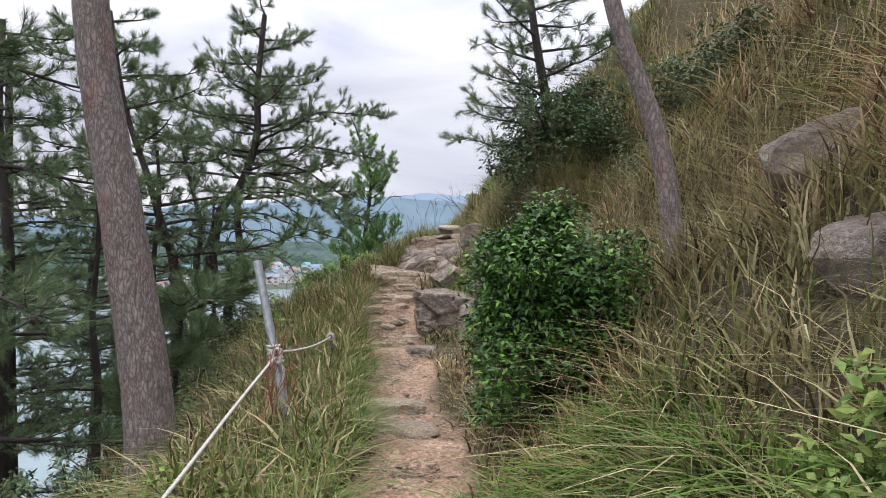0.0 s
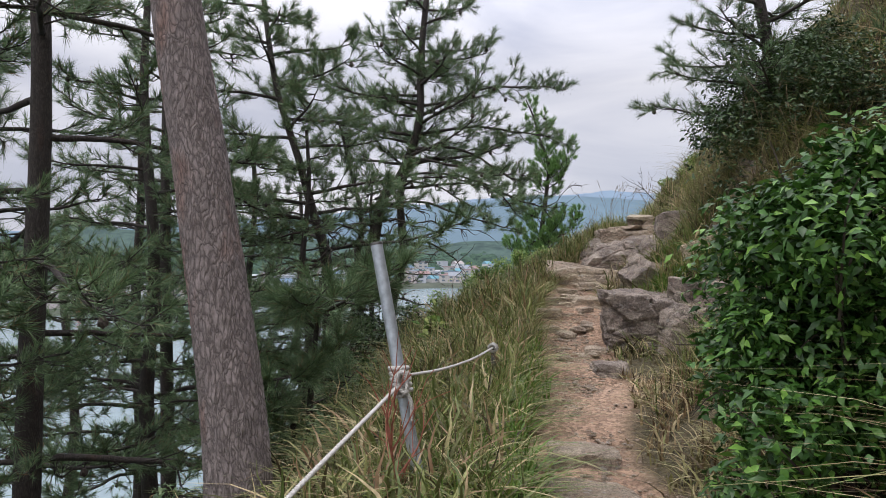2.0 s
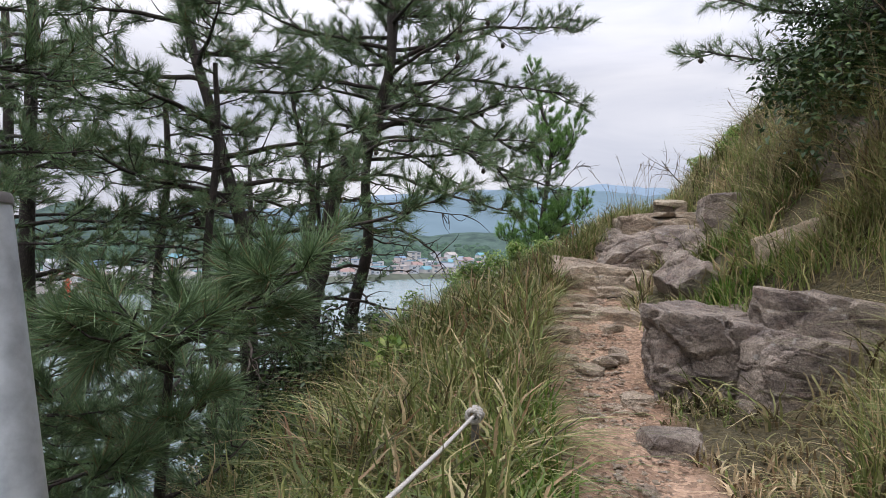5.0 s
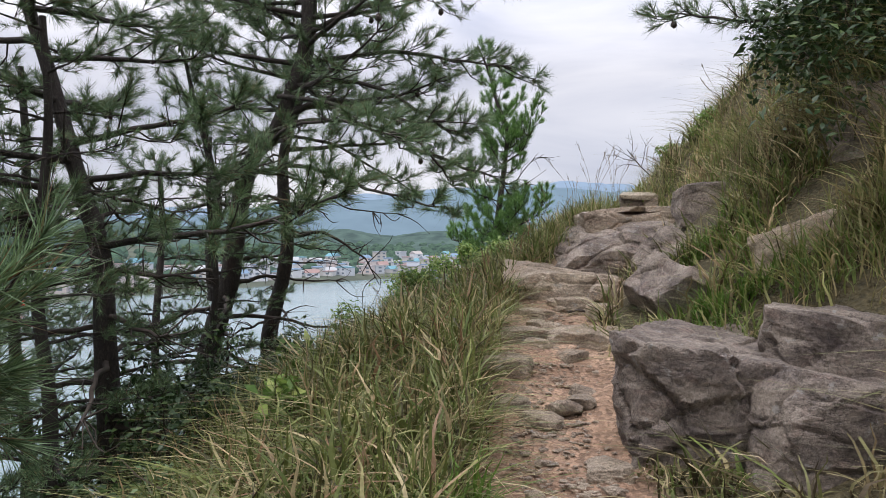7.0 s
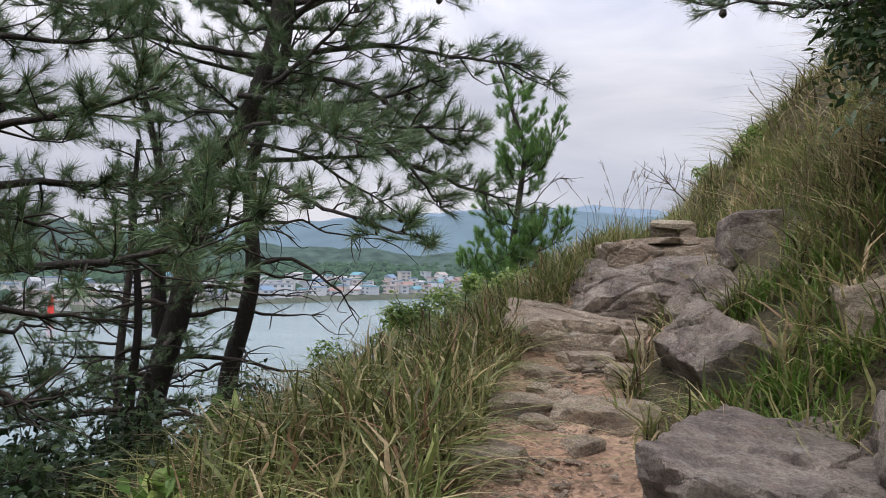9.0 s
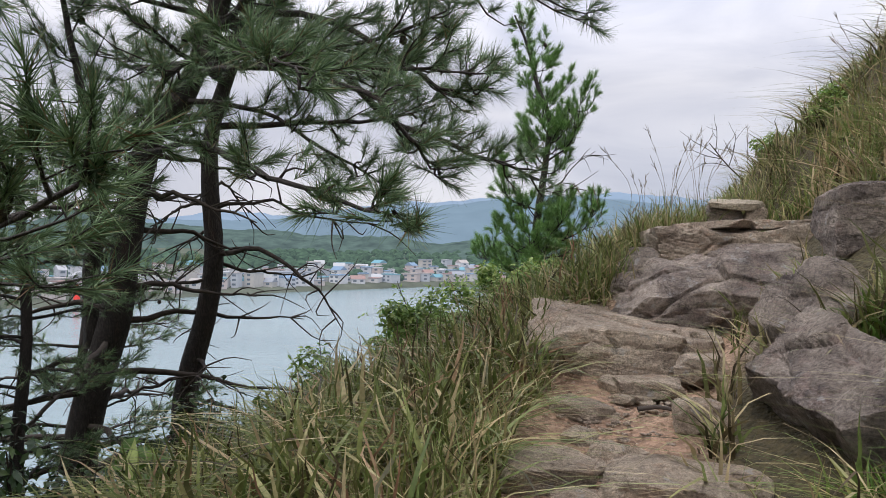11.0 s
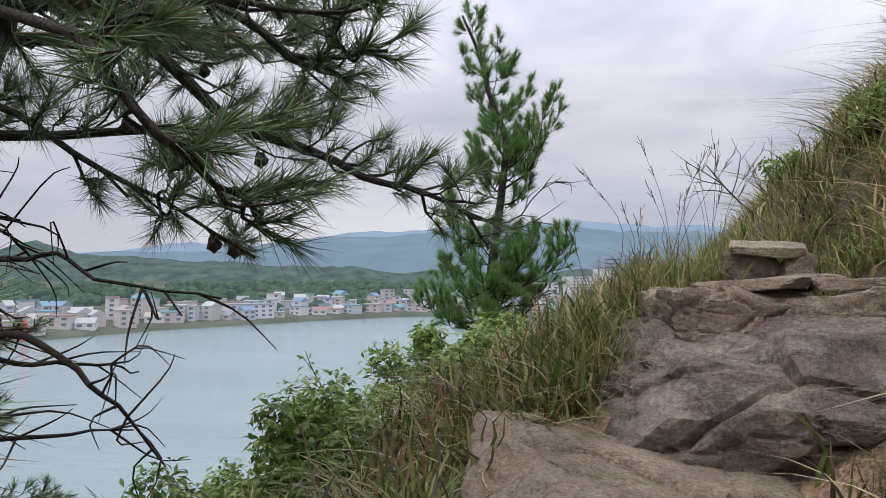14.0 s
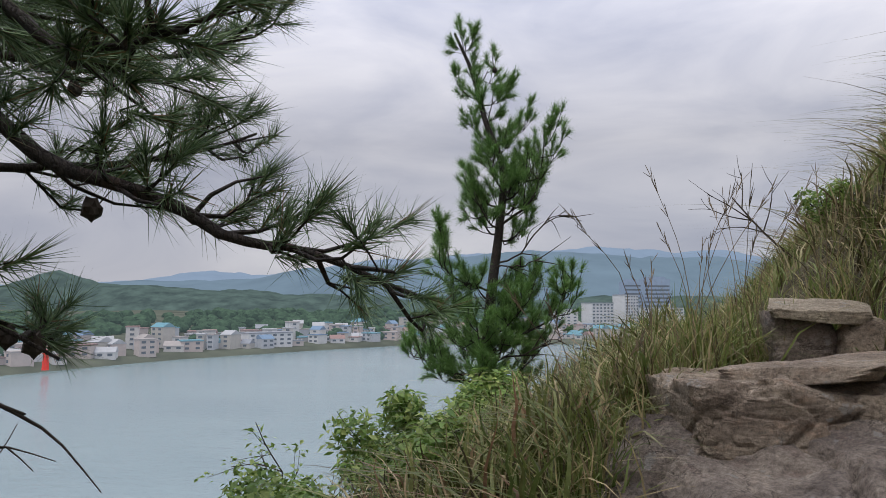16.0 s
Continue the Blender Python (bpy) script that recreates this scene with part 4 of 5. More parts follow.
def plant_pines():
    # the thick trunk by the rope
    tr = [(-2.0, 4.9, -0.6), (-2.05, 4.9, 0.4), (-2.22, 4.9, 1.6), (-2.43, 4.9, 3.0), (-2.55, 4.95, 5.0), (-2.6, 5.0, 7.5)]
    pine("pine_tree", tr, 0.19, 0.08, whorls(tr, 3.6, 7.3, 13, 2.6, 1, face=(150, 0.3)), 1, "tall pine with a thick scaly grey-brown trunk beside the rope rail",
         bark=M_BARK, sides=80, relief=0.08, rings=300, dens=0.45)
    # a slim trunk further down the slope
    tr = [(-4.5, 6.0, -1.9), (-4.4, 6.0, 0.5), (-4.3, 6.0, 2.5), (-4.35, 6.0, 5.0), (-4.25, 6.0, 7.0)]
    pine("pine_tree", tr, 0.11, 0.04, whorls(tr, -0.2, 6.6, 24, 2.0, 2, rise=0.0, droop=0.08), 2, "slim dark pine with drooping lower branches on the slope", dens=0.8)
    # the leaning pine on the slope
    tr = [(-3.68, 10.1, -1.3), (-3.78, 10.1, -0.16), (-3.82, 10.1, 0.56), (-3.85, 10.1, 1.23), (-4.03, 10.1, 1.8), (-4.21, 10.1, 2.42), (-4.55, 10.1, 3.48), (-4.75, 10.1, 4.8)]
    pine("pine_tree", tr, 0.10, 0.03, whorls(tr, 1.3, 4.6, 22, 1.8, 3, rise=0.12), 3, "leaning pine with many dead lower branches", tuft=60, length=0.14, dens=1.0,
         bare=whorls(tr, -0.6, 1.9, 24, 1.7, 54, rise=0.0, lr=0.026, droop=0.06))
    # the young pine with fresh sprays below the trail
    tr = [(-2.9, 7.5, -1.6), (-2.85, 7.45, -0.4), (-2.75, 7.4, 0.5), (-2.7, 7.4, 1.05)]
    lim = [([(-2.75, 7.4, 0.7), (-2.4, 7.2, 0.85), (-2.1, 7.05, 1.0), (-1.82, 6.9, 1.18)], 0.018), ([(-2.75, 7.4, 0.6), (-2.7, 7.1, 0.75), (-2.5, 6.8, 0.85), (-2.25, 6.5, 1.02)], 0.018),
           ([(-2.8, 7.4, 0.3), (-2.8, 7.1, 0.3), (-2.7, 6.8, 0.3), (-2.6, 6.4, 0.35)], 0.018)] + whorls(tr, -0.6, 0.9, 9, 0.8, 55, rise=0.3, lr=0.015)
    pine("young_pine", tr, 0.04, 0.015, lim, 4, "small young pine with long fresh needles", tuft=80, length=0.19, dens=1.0)
    # the forked crooked pine on the edge
    c1 = [(-3.82, 12.5, -1.1), (-4.24, 12.5, -0.82), (-4.44, 12.5, -0.35), (-4.36, 12.5, 0.25), (-4.14, 12.5, 0.95), (-4.02, 12.5, 1.72), (-3.86, 12.5, 2.2), (-3.62, 12.5, 2.45), (-3.3, 12.5, 3.3), (-3.3, 12.6, 4.3), (-3.2, 12.7, 5.6)]
    lim = whorls(c1, 2.6, 5.5, 24, 2.1, 5, rise=0.16, face=(140, 0.25))
    lim += [([(-3.6, 12.5, 2.55), (-3.1, 12.55, 2.75), (-2.61, 12.6, 2.62), (-2.28, 12.8, 2.27), (-1.97, 12.85, 2.15), (-1.74, 12.85, 2.02), (-1.57, 12.95, 2.0), (-1.31, 13.1, 1.84)], 0.036, 0.33),
            ([(-3.75, 12.4, 2.4), (-2.9, 11.9, 2.45), (-2.05, 11.6, 2.23), (-1.76, 11.5, 2.0), (-1.70, 11.64, 1.91), (-1.64, 11.84, 1.83)], 0.022, 0.17),
            ([(-3.5, 12.5, 2.9), (-2.6, 12.3, 2.85), (-2.0, 12.3, 2.55), (-1.78, 12.3, 2.36), (-1.48, 12.2, 2.35)], 0.026, 0.33),
            ([(-4.0, 12.4, 2.0), (-3.0, 11.7, 2.0), (-2.3, 11.1, 1.75), (-1.8, 10.85, 1.6), (-1.45, 10.7, 1.54)], 0.022, 0.15),
            ([(-4.0, 12.4, 2.1), (-3.0, 11.5, 2.3), (-2.2, 10.9, 2.15), (-1.7, 10.55, 1.95)], 0.022, 0.15),
            ([(-3.5, 12.3, 2.75), (-2.5, 11.95, 2.55), (-1.95, 11.9, 2.42), (-1.55, 12.1, 2.4)], 0.026, 0.36), ([(-3.7, 12.5, 2.4), (-3.0, 12.4, 2.3), (-2.5, 12.5, 2.0), (-2.1, 12.7, 1.75)], 0.022, 0.3),
            ([(-3.4, 12.5, 3.1), (-2.5, 12.7, 3.3), (-1.8, 12.8, 3.2), (-1.2, 12.8, 3.08)], 0.03),
            ([(-3.3, 12.5, 3.4), (-2.4, 12.7, 3.8), (-1.7, 12.8, 3.8), (-1.15, 12.8, 3.75)], 0.03)]
    fork = [([(-4.32, 12.5, 0.7), (-4.36, 12.5, 1.2), (-4.28, 12.5, 1.75), (-4.4, 12.45, 2.4), (-4.7, 12.4, 3.4)], 0.075)]
    pine("pine_tree", c1, 0.15, 0.045, lim + fork, 5, bare=whorls(c1, -0.4, 2.3, 24, 1.7, 51, rise=-0.05, lr=0.03, droop=0.06), label="crooked forked dark pine leaning over the cliff edge", tuft=64, length=0.13, width=0.0036, cones=26, twigs=9)
    c3 = [(-3.70, 13.1, -1.1), (-3.86, 13.05, -0.45), (-3.97, 13.05, 0.05), (-3.94, 13.05, 0.4), (-3.80, 13.05, 0.9), (-3.74, 13.05, 1.35), (-3.79, 13.05, 1.94), (-3.75, 13.05, 2.4), (-3.5, 13.1, 3.3), (-3.4, 13.1, 4.6)]
    lim = whorls(c3, 2.3, 4.5, 14, 1.6, 7, face=(100, 0.3))
    dead = [([(-3.70, 13.05, 1.36), (-3.29, 12.9, 1.41), (-3.02, 12.85, 1.38), (-2.83, 12.82, 1.23), (-2.70, 12.85, 1.08), (-2.63, 13.0, 0.86)], 0.022),
            ([(-3.74, 13.05, 1.7), (-3.3, 13.0, 1.75), (-2.9, 12.9, 1.62), (-2.34, 12.8, 1.55)], 0.016)]
    pine("pine_tree", c3, 0.115, 0.04, lim, 7, bare=dead + whorls(c3, -0.5, 2.2, 13, 1.1, 53, rise=-0.1, lr=0.02, droop=0.1), label="dark pine trunk wound with small climbing leaves", dens=1.0)
    # young pine at the point
    e = [(-2.18, 18.8, 0.2), (-2.09, 18.8, 1.5), (-2.03, 18.8, 2.1), (-1.95, 18.8, 2.72), (-1.91, 18.8, 3.34), (-2.1, 18.8, 3.88), (-2.25, 18.8, 4.44), (-2.45, 18.8, 4.91)]
    lim = whorls(e, 0.75, 2.0, 17, 0.72, 8, rise=0.45, lr=0.018) + whorls(e, 2.55, 3.5, 12, 0.50, 18, rise=0.6, lr=0.014) + whorls(e, 3.6, 4.75, 9, 0.34, 28, rise=0.5, lr=0.008)
    lim += [([(-1.95, 18.8, 2.72), (-1.6, 18.7, 2.95), (-1.5, 18.75, 3.3), (-1.45, 18.8, 3.68)], 0.016), ([(-2.05, 18.8, 1.7), (-1.7, 18.7, 1.8), (-1.55, 18.75, 2.2)], 0.014),
            ([(-2.1, 18.8, 1.4), (-1.6, 18.6, 1.6), (-1.3, 18.7, 1.8), (-1.2, 18.7, 2.08)], 0.016), ([(-2.05, 18.8, 2.0), (-2.5, 18.6, 2.2), (-2.6, 18.6, 2.65)], 0.014), ([(-2.1, 18.8, 1.1), (-2.6, 18.7, 1.15), (-2.9, 18.7, 1.4)], 0.014)]
    pine("young_pine", e, 0.075, 0.014, lim, 8, "young pine with upright fresh green shoots at the point", tuft=80, length=0.11, twigs=15,
         mat=M_NEEDLE_FRESH, upright=0.9, cones=10, bare=[([(-2.0, 18.8, 2.3), (-1.7, 18.7, 2.45), (-1.5, 18.7, 2.7), (-1.25, 18.7, 2.85)], 0.012), ([(-2.03, 18.8, 2.25), (-1.75, 18.6, 2.3), (-1.5, 18.6, 2.45)], 0.01), ([(-2.1, 18.8, 1.25), (-1.7, 18.6, 1.35), (-1.3, 18.6, 1.5)], 0.012)])
    # pines on the upper bank
    g = [(2.0, 11.9, 2.0), (1.8, 11.8, 3.4), (1.5, 11.6, 5.0), (1.3, 11.5, 6.6)]
    pine("pine_tree", g, 0.12, 0.04, whorls(g, 2.9, 6.5, 28, 1.65, 9), 9, "dark pine above an evergreen shrub on the bank", dens=0.9)
    r = [(1.55, 4.6, 1.05), (1.4, 4.6, 2.1), (1.08, 4.6, 3.1), (0.95, 4.7, 4.6), (0.9, 4.8, 6.0)]
    pine("pine_tree", r, 0.075, 0.035, whorls(r, 3.4, 5.9, 10, 1.6, 10), 10, "thin leaning pine on the dry grass bank", bark=M_BARK, dens=0.8)


plant_pines()


def more_pines():
    tr = [(0, 0, -0.5), (0.08, 0, 1.5), (-0.05, 0.05, 3.2), (0.1, 0, 5.2), (0.05, 0, 6.6)]
    first = None
    for k, (x, y, s, r) in enumerate([(-7.0, 10.5, 1.0, 0), (-6.6, 15.0, 0.8, 80), (-8.5, 7.5, 1.1, 150), (-9.5, 12.0, 1.1, 230), (-6.4, 4.2, 1.0, 300), (-3.9, 9.6, 0.5, 40), (-5.3, 8.6, 0.9, 190), (-3.9, 4.6, 0.55, 100), (-3.4, 6.9, 0.42, 10), (-5.6, 11.3, 0.7, 60), (-3.6, 11.2, 0.36, 200), (-5.9, 6.7, 1.1, 20), (-5.0, 3.5, 1.0, 260), (-6.1, 10.0, 1.0, 140)]):
        m = Matrix.Translation(on_land(x, y, 0.2)) @ Matrix.Rotation(radians(r), 4, "Z")
        if first is None:
            first = pine("pine_tree", tr, 0.11, 0.04, whorls(tr, 0.6, 6.4, 26, 2.1, 30, rise=0.08), 30, "dense pine on the seaward slope", tuft=24, width=0.0075, twigs=8)
            first.matrix_world = m
        else:
            o = copy_thing(first, m)
            o.scale = (s, s, s)


more_pines()


# ---- reeds, stalks and bare twigs ----
def reed(x, y, n, h, seed, stalks=4, spread=0.10, mat=None):
    """A tussock of long blades with a few seed stalks."""
    rng = np.random.default_rng(seed)
    root = new("reed_tussock")
    o = on_land(x, y)
    root.matrix_world = Matrix.Translation(o)
    px, py = x + rng.normal(0, spread, n), y + rng.normal(0, spread, n)
    b = blades("blade_tuft", px, py, h, 0.011, mat or M_GREEN, seed, "", 0.75)
    for key in ("kind", "category"):
        if key in b:
            del b[key]
    b.data.transform(Matrix.Translation(-Vector(o)))
    b.parent = root
    for k in range(stalks):
        bag = Bag()
        a = rng.uniform(0, 6.28)
        L = h * rng.uniform(1.2, 1.9)
        d = np.array([math.cos(a), math.sin(a), 0]) * rng.uniform(0.1, 0.5)
        c = smoothed([(rng.normal(0, spread), rng.normal(0, spread), 0), tuple(d * L * 0.3 + [0, 0, L * 0.6]), tuple(d * L + [0, 0, L])], 9)
        bag.add(*tube(c, np.linspace(0.0022, 0.001, 9), 4))
        for q in range(9):
            p = c[6] + (c[8] - c[6]) * rng.uniform(0, 1.1)
            v = (c[8] - c[7]) * 0.8 + rng.normal(0, 0.012, 3)
            bag.add(*tube(np.array([p, p + v * 0.5, p + v * 0.9]), np.array([0.001, 0.0018, 0.0004]), 4))
        bag.mesh("seed_stalk", M_STRAW, root)
    return tagged(root, "tussock of long green and straw reed blades with seed stalks", "grass", "reed tussocks")


for k, (x, y, n, h, st) in enumerate([(-0.40, 14.6, 260, 0.52, 7), (-0.62, 14.25, 220, 0.42, 4), (-0.15, 14.9, 240, 0.52, 6), (0.3, 15.2, 200, 0.5, 6), (-0.85, 13.7, 200, 0.40, 3), (-1.5, 12.0, 160, 0.40, 2),
                                      (-1.35, 10.6, 200, 0.45, 2), (-1.25, 9.2, 200, 0.45, 1), (0.95, 14.0, 160, 0.42, 4), (1.2, 15.0, 160, 0.45, 5), (0.9, 12.4, 160, 0.5, 3), (-2.35, 12.6, 60, 0.35, 5), (-2.6, 15.6, 40, 0.3, 4), (0.8, 10.2, 120, 0.32, 0), (1.1, 8.4, 180, 0.5, 2), (1.3, 7.6, 180, 0.55, 2), (1.0, 7.9, 160, 0.5, 3), (0.75, 8.2, 140, 0.42, 1)]):
    reed(x, y, n, h, 300 + k, st)
for k, (x, y, n, h, st) in enumerate([(1.45, 10.5, 200, 0.8, 5), (1.25, 11.2, 180, 0.75, 5), (1.7, 10.1, 180, 0.8, 4), (1.05, 11.7, 150, 0.6, 4)]):
    reed(x, y, n, h, 340 + k, st, mat=M_DRY)
for k, (x, y, n, h, st) in enumerate([(1.2, 10.15, 240, 0.42, 0), (1.45, 10.2, 240, 0.45, 1), (1.1, 10.35, 200, 0.36, 0), (1.65, 9.9, 240, 0.5, 2), (1.35, 9.95, 240, 0.45, 0), (1.75, 10.4, 200, 0.5, 1)]):
    reed(x, y, n, h, 360 + k, st, 0.15)
for k, (x, y, n, h, st) in enumerate([(0.36, 7.0, 130, 0.46, 1), (0.52, 7.35, 130, 0.5, 1), (0.6, 6.8, 130, 0.55, 2), (0.75, 7.7, 130, 0.5, 1), (0.42, 6.5, 120, 0.45, 0)]):
    reed(x, y, n, h, 380 + k, st, 0.09, mat=M_REED)


def bare_shrub(name, loc, height, seed, mat, label, lean=(0, 0), forks=5, leaf=0, spread=0.6):
    rng = np.random.default_rng(seed)
    root = new(name)
    root.matrix_world = pose(*loc)

    def grow(p, d, L, r, depth):
        bag = Bag()
        e = p + d * L
        c = smoothed([p, (p + e) / 2 + rng.normal(0, 0.06 * L, 3), e], 7)
        bag.add(*tube(c, np.linspace(r, r * 0.5, 7), 5))
        bag.mesh("twig", mat, root)
        if depth:
            for k in range(forks if depth > 1 else 3):
                q = c[rng.integers(2, 7)]
                nd = d + rng.normal(0, spread, 3)
                grow(q, nd / np.linalg.norm(nd), L * rng.uniform(0.4, 0.65), r * 0.5, depth - 1)
        elif leaf:
            b = Bag()
            b.add(*leaves(e + rng.normal(0, 0.03, (leaf, 3)), np.tile([0, 0, 1.0], (leaf, 1)), 0.06, 0.03, rng))
            b.mesh("foliage", M_VINE, root)

    d = np.array([lean[0], lean[1], 1.0])
    grow(np.zeros(3), d / np.linalg.norm(d), height, 0.011, 2)
    return tagged(root, label, "shrub")


bare_shrub("bare_shrub", on_land(0.62, 17.0, -0.05), 0.72, 5, M_TWIG, "leafless dark twiggy shrub on the crest", (-0.9, 0), 5)
bare_shrub("red_stems", on_land(-1.17, 4.72, -0.05), 0.58, 6, M_RED, "dry reddish stems beside the steel post", (0.0, 0), 9, spread=0.28)
bare_shrub("sapling", on_land(-3.1, 16.0, 0.0), 0.75, 7, M_TWIG, "thin leafy sapling on the cliff edge", (0, 0), 4, 7)
bare_shrub("sapling", on_land(-1.15, 3.6, -0.05), 0.34, 8, M_TWIG, "small sapling with yellow-green leaves by the rope", (-0.2, -0.3), 3, 6)
for k, (x, y, r) in enumerate([(-2.9, 5.6, 0.45), (-3.3, 8.0, 0.5), (-2.9, 9.3, 0.38), (-3.0, 10.6, 0.4), (-2.6, 11.6, 0.34), (-3.6, 4.2, 0.5), (-2.6, 7.2, 0.32), (-3.3, 11.9, 0.4), (-4.1, 11.4, 0.5), (-4.9, 12.6, 0.5), (-3.6, 13.1, 0.3), (-5.0, 10.6, 0.5)]):
    bush("thicket", on_land(x, y, -0.15), (r * 1.3, r * 1.3, r * 0.9), 1700, 0.06, M_DARKLEAF if k % 2 else M_NEEDLE, 60 + k, "low dark tangled thicket under the pines", "shrub", lumps=14)


for k, (x, y) in enumerate([(-2.55, 10.5), (-2.25, 9.5), (-2.9, 11.3), (-2.7, 12.3)]):
    bush("broadleaf_vine", on_land(x, y, 0.0), (0.34, 0.34, 0.28), 150, 0.15, M_VINE, 90 + k, "sprawling vine with broad bright green leaves", "vine", lumps=8)


# ---- the rope rail ----
def rope_rail():
    post = new("rail_post")
    top, foot = np.array([-1.31, 4.98, 1.33]), np.array([-1.04, 4.92, 0.0])
    post.matrix_world = Matrix.Translation(foot)
    ax = top - foot
    bag = Bag()
    bag.add(*tube(np.array([ax * t for t in np.linspace(0, 1, 12)]), 0.030, 20))
    bag.add(*tube(np.array([ax * t for t in np.linspace(1, 0.9, 4)]), 0.026, 20))
    bag.mesh("tube", M_GALV, post, smooth=True)
    u = ax / np.linalg.norm(ax)
    b2 = Bag()
    b2.add(*tube(np.array([ax - u * 0.012, ax - u * 0.004, ax + u * 0.002]), np.array([0.0315, 0.0325, 0.031]), 20))
    b2.mesh("rim", M_RUST, post, "dark rim of the open tube", smooth=True)
    tagged(post, "leaning galvanised steel tube post of a rope rail", "post")
    k0 = foot + ax * 0.51

    def strand(path, r, rope):
        path = np.asarray(path)
        n = len(path)
        tan = np.gradient(path, axis=0)
        tan /= np.linalg.norm(tan, axis=1)[:, None]
        s = np.cross(tan, (0.1, 0.2, 0.97))
        s /= np.linalg.norm(s, axis=1)[:, None]
        w = np.cross(s, tan)
        d = np.concatenate([[0], np.linalg.norm(np.diff(path, axis=0), axis=1).cumsum()])
        for k in range(3):
            ph = d / 0.045 * 2 * np.pi + k * 2.094
            rope.add(*tube(path + r * 0.55 * (np.cos(ph)[:, None] * s + np.sin(ph)[:, None] * w), r * 0.62, 6))

    rope = new("rope")
    rope.matrix_world = pose(0, 0, 0)
    b = Bag()
    strand(smoothed([tuple(k0), (-1.18, 5.8, 0.575), (-1.19, 6.7, 0.50), (-1.19, 7.5, 0.47)], 260), 0.008, b)
    strand(smoothed([tuple(k0 + [0, -0.03, -0.04]), (-1.10, 3.72, 0.565), (-1.02, 2.5, 0.48), (-0.95, 1.0, 0.38)], 380), 0.0085, b)
    strand(smoothed([tuple(foot + ax * 0.14), (-1.02, 4.2, 0.12), (-1.0, 3.2, 0.02)], 200), 0.008, b)
    b.mesh("strand", M_ROPE, rope, smooth=True)
    b = Bag()
    s = np.cross(u, (0, 1, 0))
    s /= np.linalg.norm(s)
    w = np.cross(u, s)
    ph = np.linspace(0, 2 * np.pi * 5.3, 260)
    hgt = np.linspace(0.05, -0.09, 260)
    strand(k0 + u * hgt[:, None] + 0.041 * (np.cos(ph)[:, None] * s + np.sin(ph)[:, None] * w), 0.011, b)
    ph = np.linspace(0, 2 * np.pi * 2, 120)
    strand(k0 + np.array([0.02, -0.05, -0.02]) + u * (0.05 * np.cos(ph * 1.5))[:, None] + 0.03 * (np.cos(ph)[:, None] * s + np.sin(ph)[:, None] * 0.5 * w), 0.010, b)
    strand(smoothed([tuple(k0 + [0.03, -0.04, -0.05]), tuple(k0 + [0.07, -0.05, -0.11]), tuple(k0 + [0.075, -0.05, -0.20])], 40), 0.009, b)
    b.mesh("knot", M_ROPE, rope, "thick wound rope knot with a frayed end", smooth=True)
    b = Bag()
    e0 = np.array([-1.19, 7.5, 0.47])
    ph = np.linspace(0, 2 * np.pi * 3, 120)
    strand(e0 + np.stack([0.03 * np.cos(ph), np.linspace(-0.04, 0.05, 120), 0.03 * np.sin(ph)], -1), 0.011, b)
    b.mesh("end_knot", M_ROPE, rope, smooth=True)
    tagged(rope, "dirty white twisted rope tied round a steel post", "rope")
    stub = new("rail_stake")
    stub.matrix_world = Matrix.Translation(on_land(-1.19, 7.52, -0.1))
    b = Bag()
    b.add(*tube(np.array([(0, 0, t) for t in np.linspace(0, 0.5, 5)]), 0.018, 12))
    b.mesh("stake", M_RUST, stub, smooth=True)
    tagged(stub, "short dark metal stake hidden in grass", "post")


rope_rail()


def fallen_stick():
    root = new("fallen_stick")
    o = on_land(-0.52, 11.75, 0.03)
    root.matrix_world = Matrix.Translation(o)
    b = Bag()
    b.add(*tube(smoothed([(-0.14, 0.0, 0.0), (-0.05, 0.02, 0.012), (0.05, 0.0, 0.006), (0.13, 0.03, 0.012)], 12), np.linspace(0.012, 0.007, 12), 7))
    b.mesh("stick", M_TWIG, root, smooth=True)
    b = Bag()
    b.add(*tube(smoothed([(0.04, 0.0, 0.006), (0.08, -0.03, 0.015), (0.11, -0.07, 0.01)], 6), np.linspace(0.006, 0.003, 6), 5))
    b.mesh("side_twig", M_TWIG, root, smooth=True)
    tagged(root, "short dead stick lying on the soil trail", "stick")


fallen_stick()


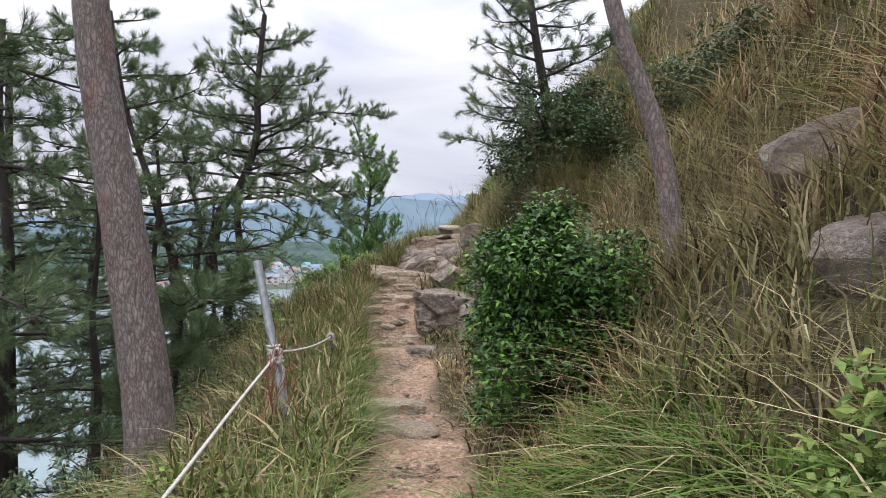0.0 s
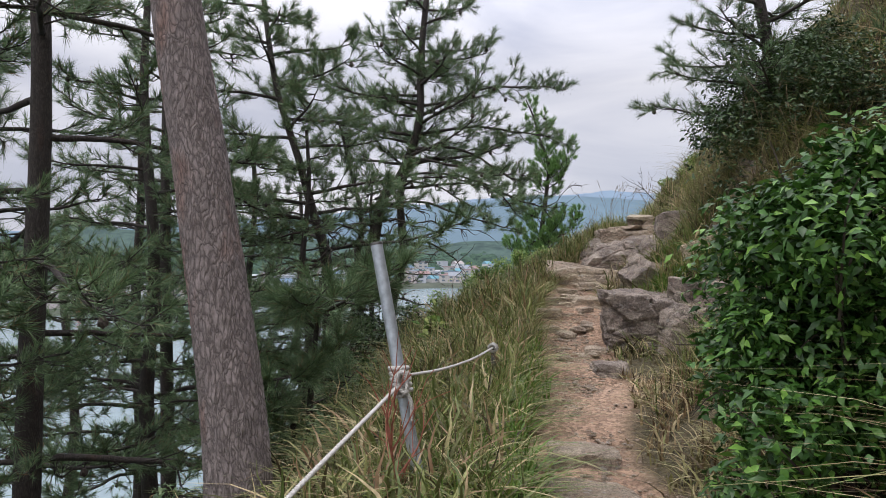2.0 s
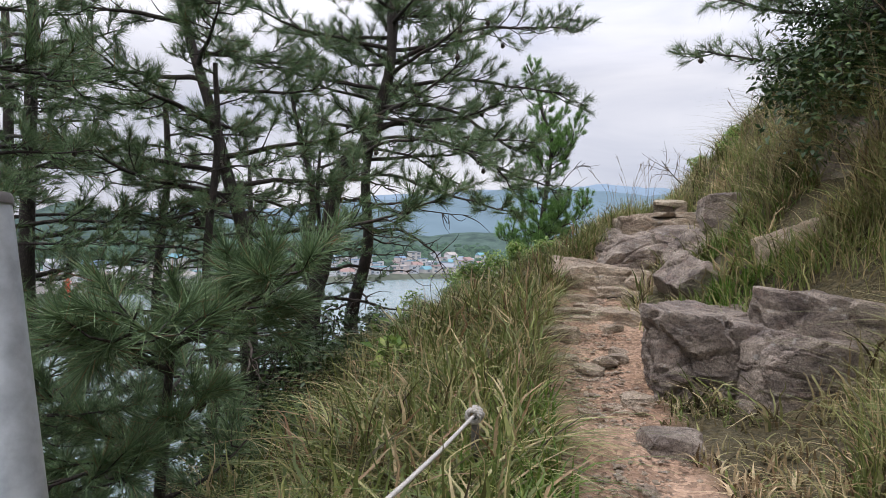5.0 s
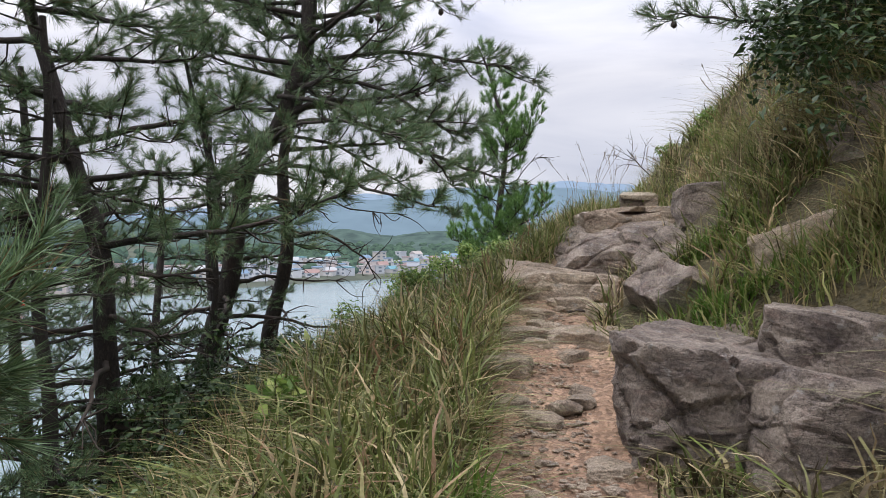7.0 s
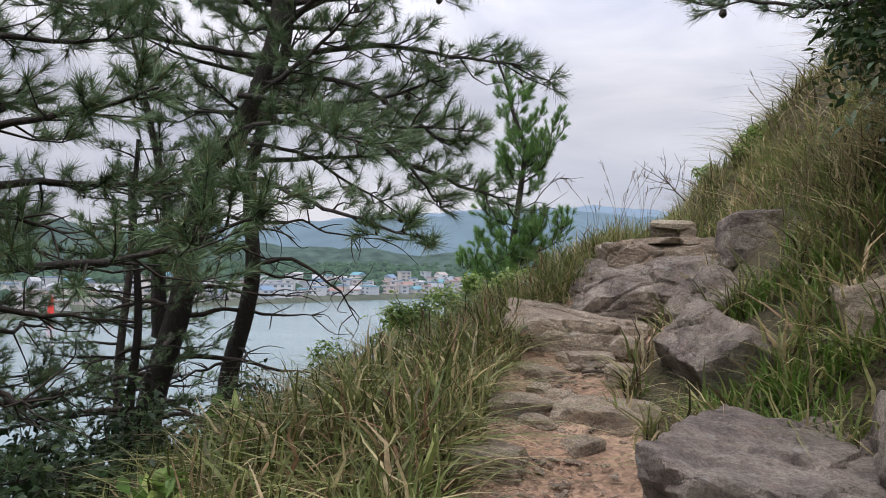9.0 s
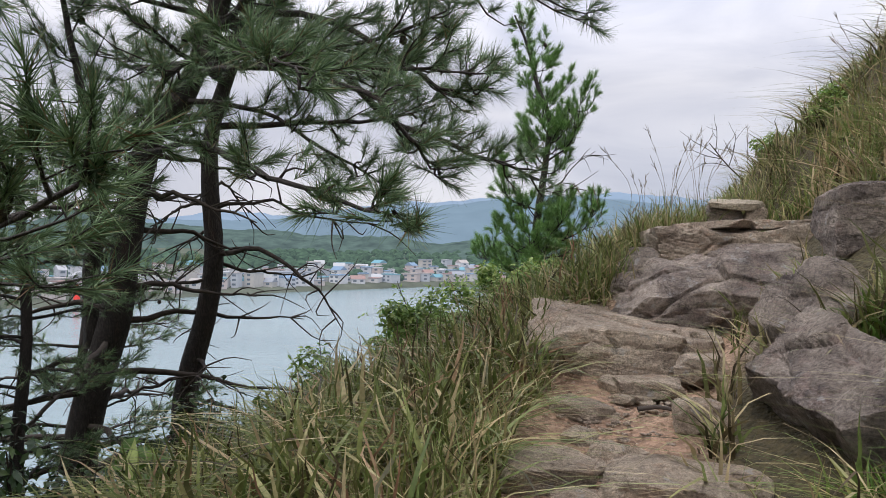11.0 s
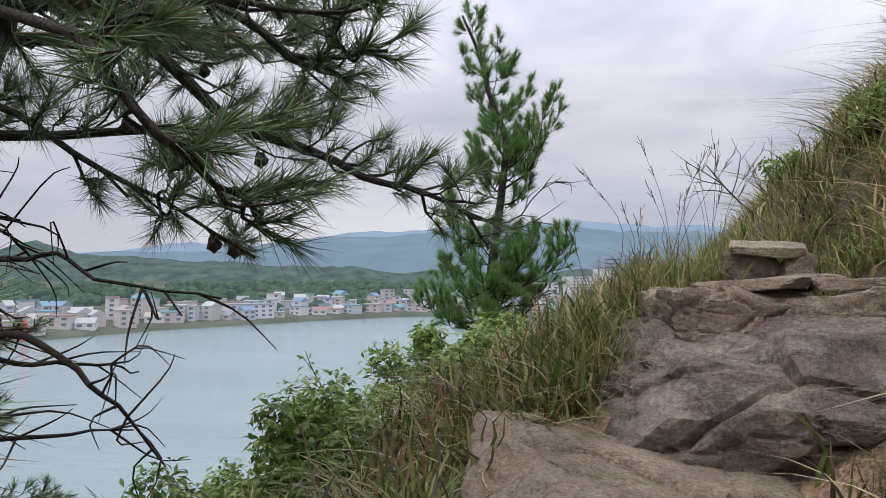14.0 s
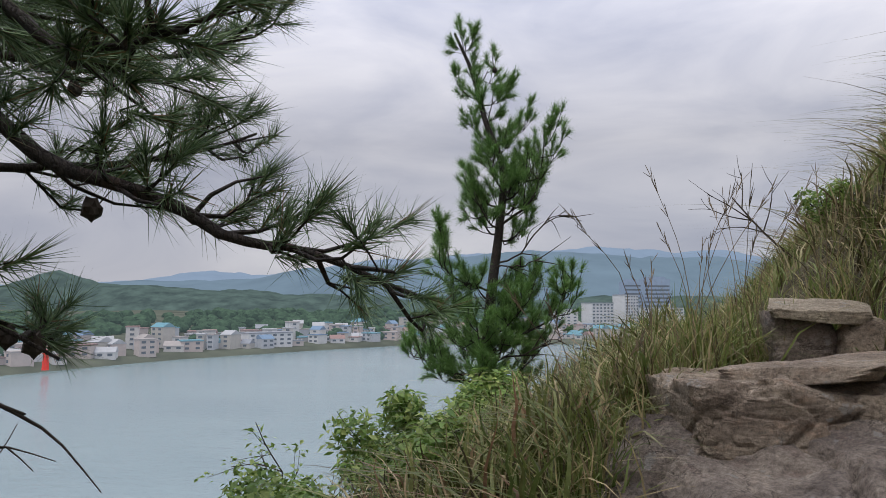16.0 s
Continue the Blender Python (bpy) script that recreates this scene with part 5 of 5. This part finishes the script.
# ---- the town across the bay ----
def town():
    rng = np.random.default_rng(77)
    wall_cols = [(0.72, 0.71, 0.68), (0.70, 0.66, 0.60), (0.62, 0.50, 0.43), (0.55, 0.56, 0.57), (0.75, 0.74, 0.72), (0.55, 0.50, 0.42), (0.62, 0.52, 0.45)]
    roof_cols = [(0.36, 0.22, 0.18), (0.20, 0.30, 0.42), (0.32, 0.33, 0.35), (0.5, 0.5, 0.5), (0.45, 0.40, 0.36), (0.16, 0.36, 0.42)]
    # haze painted as emission on walls, roofs and unlit windows alike
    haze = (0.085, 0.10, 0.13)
    walls = [haze_glow_mat("town_wall", tuple(0.62 * q for q in c), haze, 0.4, 0.1) for c in wall_cols]
    roofs = [haze_glow_mat("town_roof", tuple(0.6 * q for q in c), haze, 0.4, 0.1) for c in roof_cols]
    glass = haze_glow_mat("town_window", (0.08, 0.09, 0.10), (0.06, 0.075, 0.10), 0.4, 0.2)

    def box(x0, x1, y0, y1, z0, z1):
        bm = bmesh.new()
        bmesh.ops.create_cube(bm, size=1)
        for v in bm.verts:
            v.co = Vector((x0 if v.co.x < 0 else x1, y0 if v.co.y < 0 else y1, z0 if v.co.z < 0 else z1))
        return bm

    def house(across, back, w, d, storeys, wall, roof, pitched):
        h = storeys * 3.1
        root = new("house")
        p = bay(across, shore(across) + back, SEA + float(np.interp(back, [0, 14, 60, 160, 330], [0.8, 3.6, 6, 11, 22])) - 1.2)
        root.matrix_world = pose(*p, rz=13.4 + rng.uniform(-50, 50))
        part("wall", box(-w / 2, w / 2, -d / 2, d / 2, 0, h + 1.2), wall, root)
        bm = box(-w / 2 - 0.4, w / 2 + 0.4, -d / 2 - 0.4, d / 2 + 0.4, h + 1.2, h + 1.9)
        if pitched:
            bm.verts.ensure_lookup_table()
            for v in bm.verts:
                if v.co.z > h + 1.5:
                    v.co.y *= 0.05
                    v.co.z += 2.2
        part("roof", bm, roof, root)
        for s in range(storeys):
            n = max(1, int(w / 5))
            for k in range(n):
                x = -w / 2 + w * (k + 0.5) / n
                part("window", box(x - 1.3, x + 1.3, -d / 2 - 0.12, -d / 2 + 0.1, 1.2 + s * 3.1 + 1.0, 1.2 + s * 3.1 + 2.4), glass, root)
        tagged(root, "%s house in the town across the bay" % ("pitched-roofed" if pitched else "flat-roofed"), "house", "town houses")

    for row, (b0, n) in enumerate([(20, 60), (38, 60), (58, 60), (80, 50), (108, 40)]):
        a = -262.0
        for k in range(n):
            w = rng.uniform(5, 14) * rng.uniform(0.7, 1.1)
            a += w * 0.55 + rng.uniform(0, 2.5)
            if a > 330:
                break
            house(a, b0 + rng.uniform(-6, 8), w, rng.uniform(8, 12), int(rng.choice([1, 1, 2, 2, 3])) + (1 if row > 1 and rng.random() < 0.3 else 0),
                  walls[rng.integers(len(walls))], roofs[rng.integers(len(roofs))], rng.random() < 0.4)
            a += w * 0.5
    house(-128, 26, 34, 14, 3, walls[4], roofs[2], False)
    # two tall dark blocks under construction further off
    # stronger bluish emission: thicker painted haze on the tall blocks
    tall = haze_glow_mat("tall_block_wall", (0.09, 0.11, 0.15), (0.17, 0.22, 0.30), 0.2, 0.2)
    for k, (a, d, w, h) in enumerate([(232, 880, 22, 47), (268, 900, 34, 51)]):
        root = new("tower_block")
        root.matrix_world = pose(*bay(a, d, SEA + 15), rz=20)
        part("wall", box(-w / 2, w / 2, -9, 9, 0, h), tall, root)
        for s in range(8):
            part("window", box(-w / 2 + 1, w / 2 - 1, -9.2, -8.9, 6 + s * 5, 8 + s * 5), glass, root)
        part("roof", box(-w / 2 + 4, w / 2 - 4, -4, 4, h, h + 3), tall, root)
        tagged(root, "tall dark bluish apartment block far beyond the town", "building")
    for a, d, w, h in [(150, 690, 30, 30), (185, 720, 26, 36), (215, 700, 40, 24), (120, 700, 24, 24)]:
        house(a, d - shore(a), w, 14, int(h / 3.1), walls[0], roofs[2], False)
    # the red lighthouse at the breakwater's end
    # red paint with a weak emission as haze; the tower isn't lit
    red = haze_glow_mat("red_paint", (0.65, 0.05, 0.04), (0.06, 0.03, 0.03), 0.5, 0.1)
    lh = new("lighthouse")
    p = bay(-196, 352, SEA + 3)
    lh.matrix_world = pose(*p)
    b = Bag()
    b.add(*tube(np.array([(0, 0, z) for z in (-1, 0, 4, 7)]), np.array([1.7, 1.6, 1.3, 1.1]), 14))
    b.mesh("tower", red, lh, smooth=True)
    b = Bag()
    b.add(*tube(np.array([(0, 0, z) for z in (7, 7.3, 7.31, 8.6, 9.3)]), np.array([1.7, 1.7, 0.8, 0.8, 0.05]), 14))
    b.mesh("lantern", red, lh)
    tagged(lh, "small red harbour lighthouse on a breakwater", "lighthouse")


town()
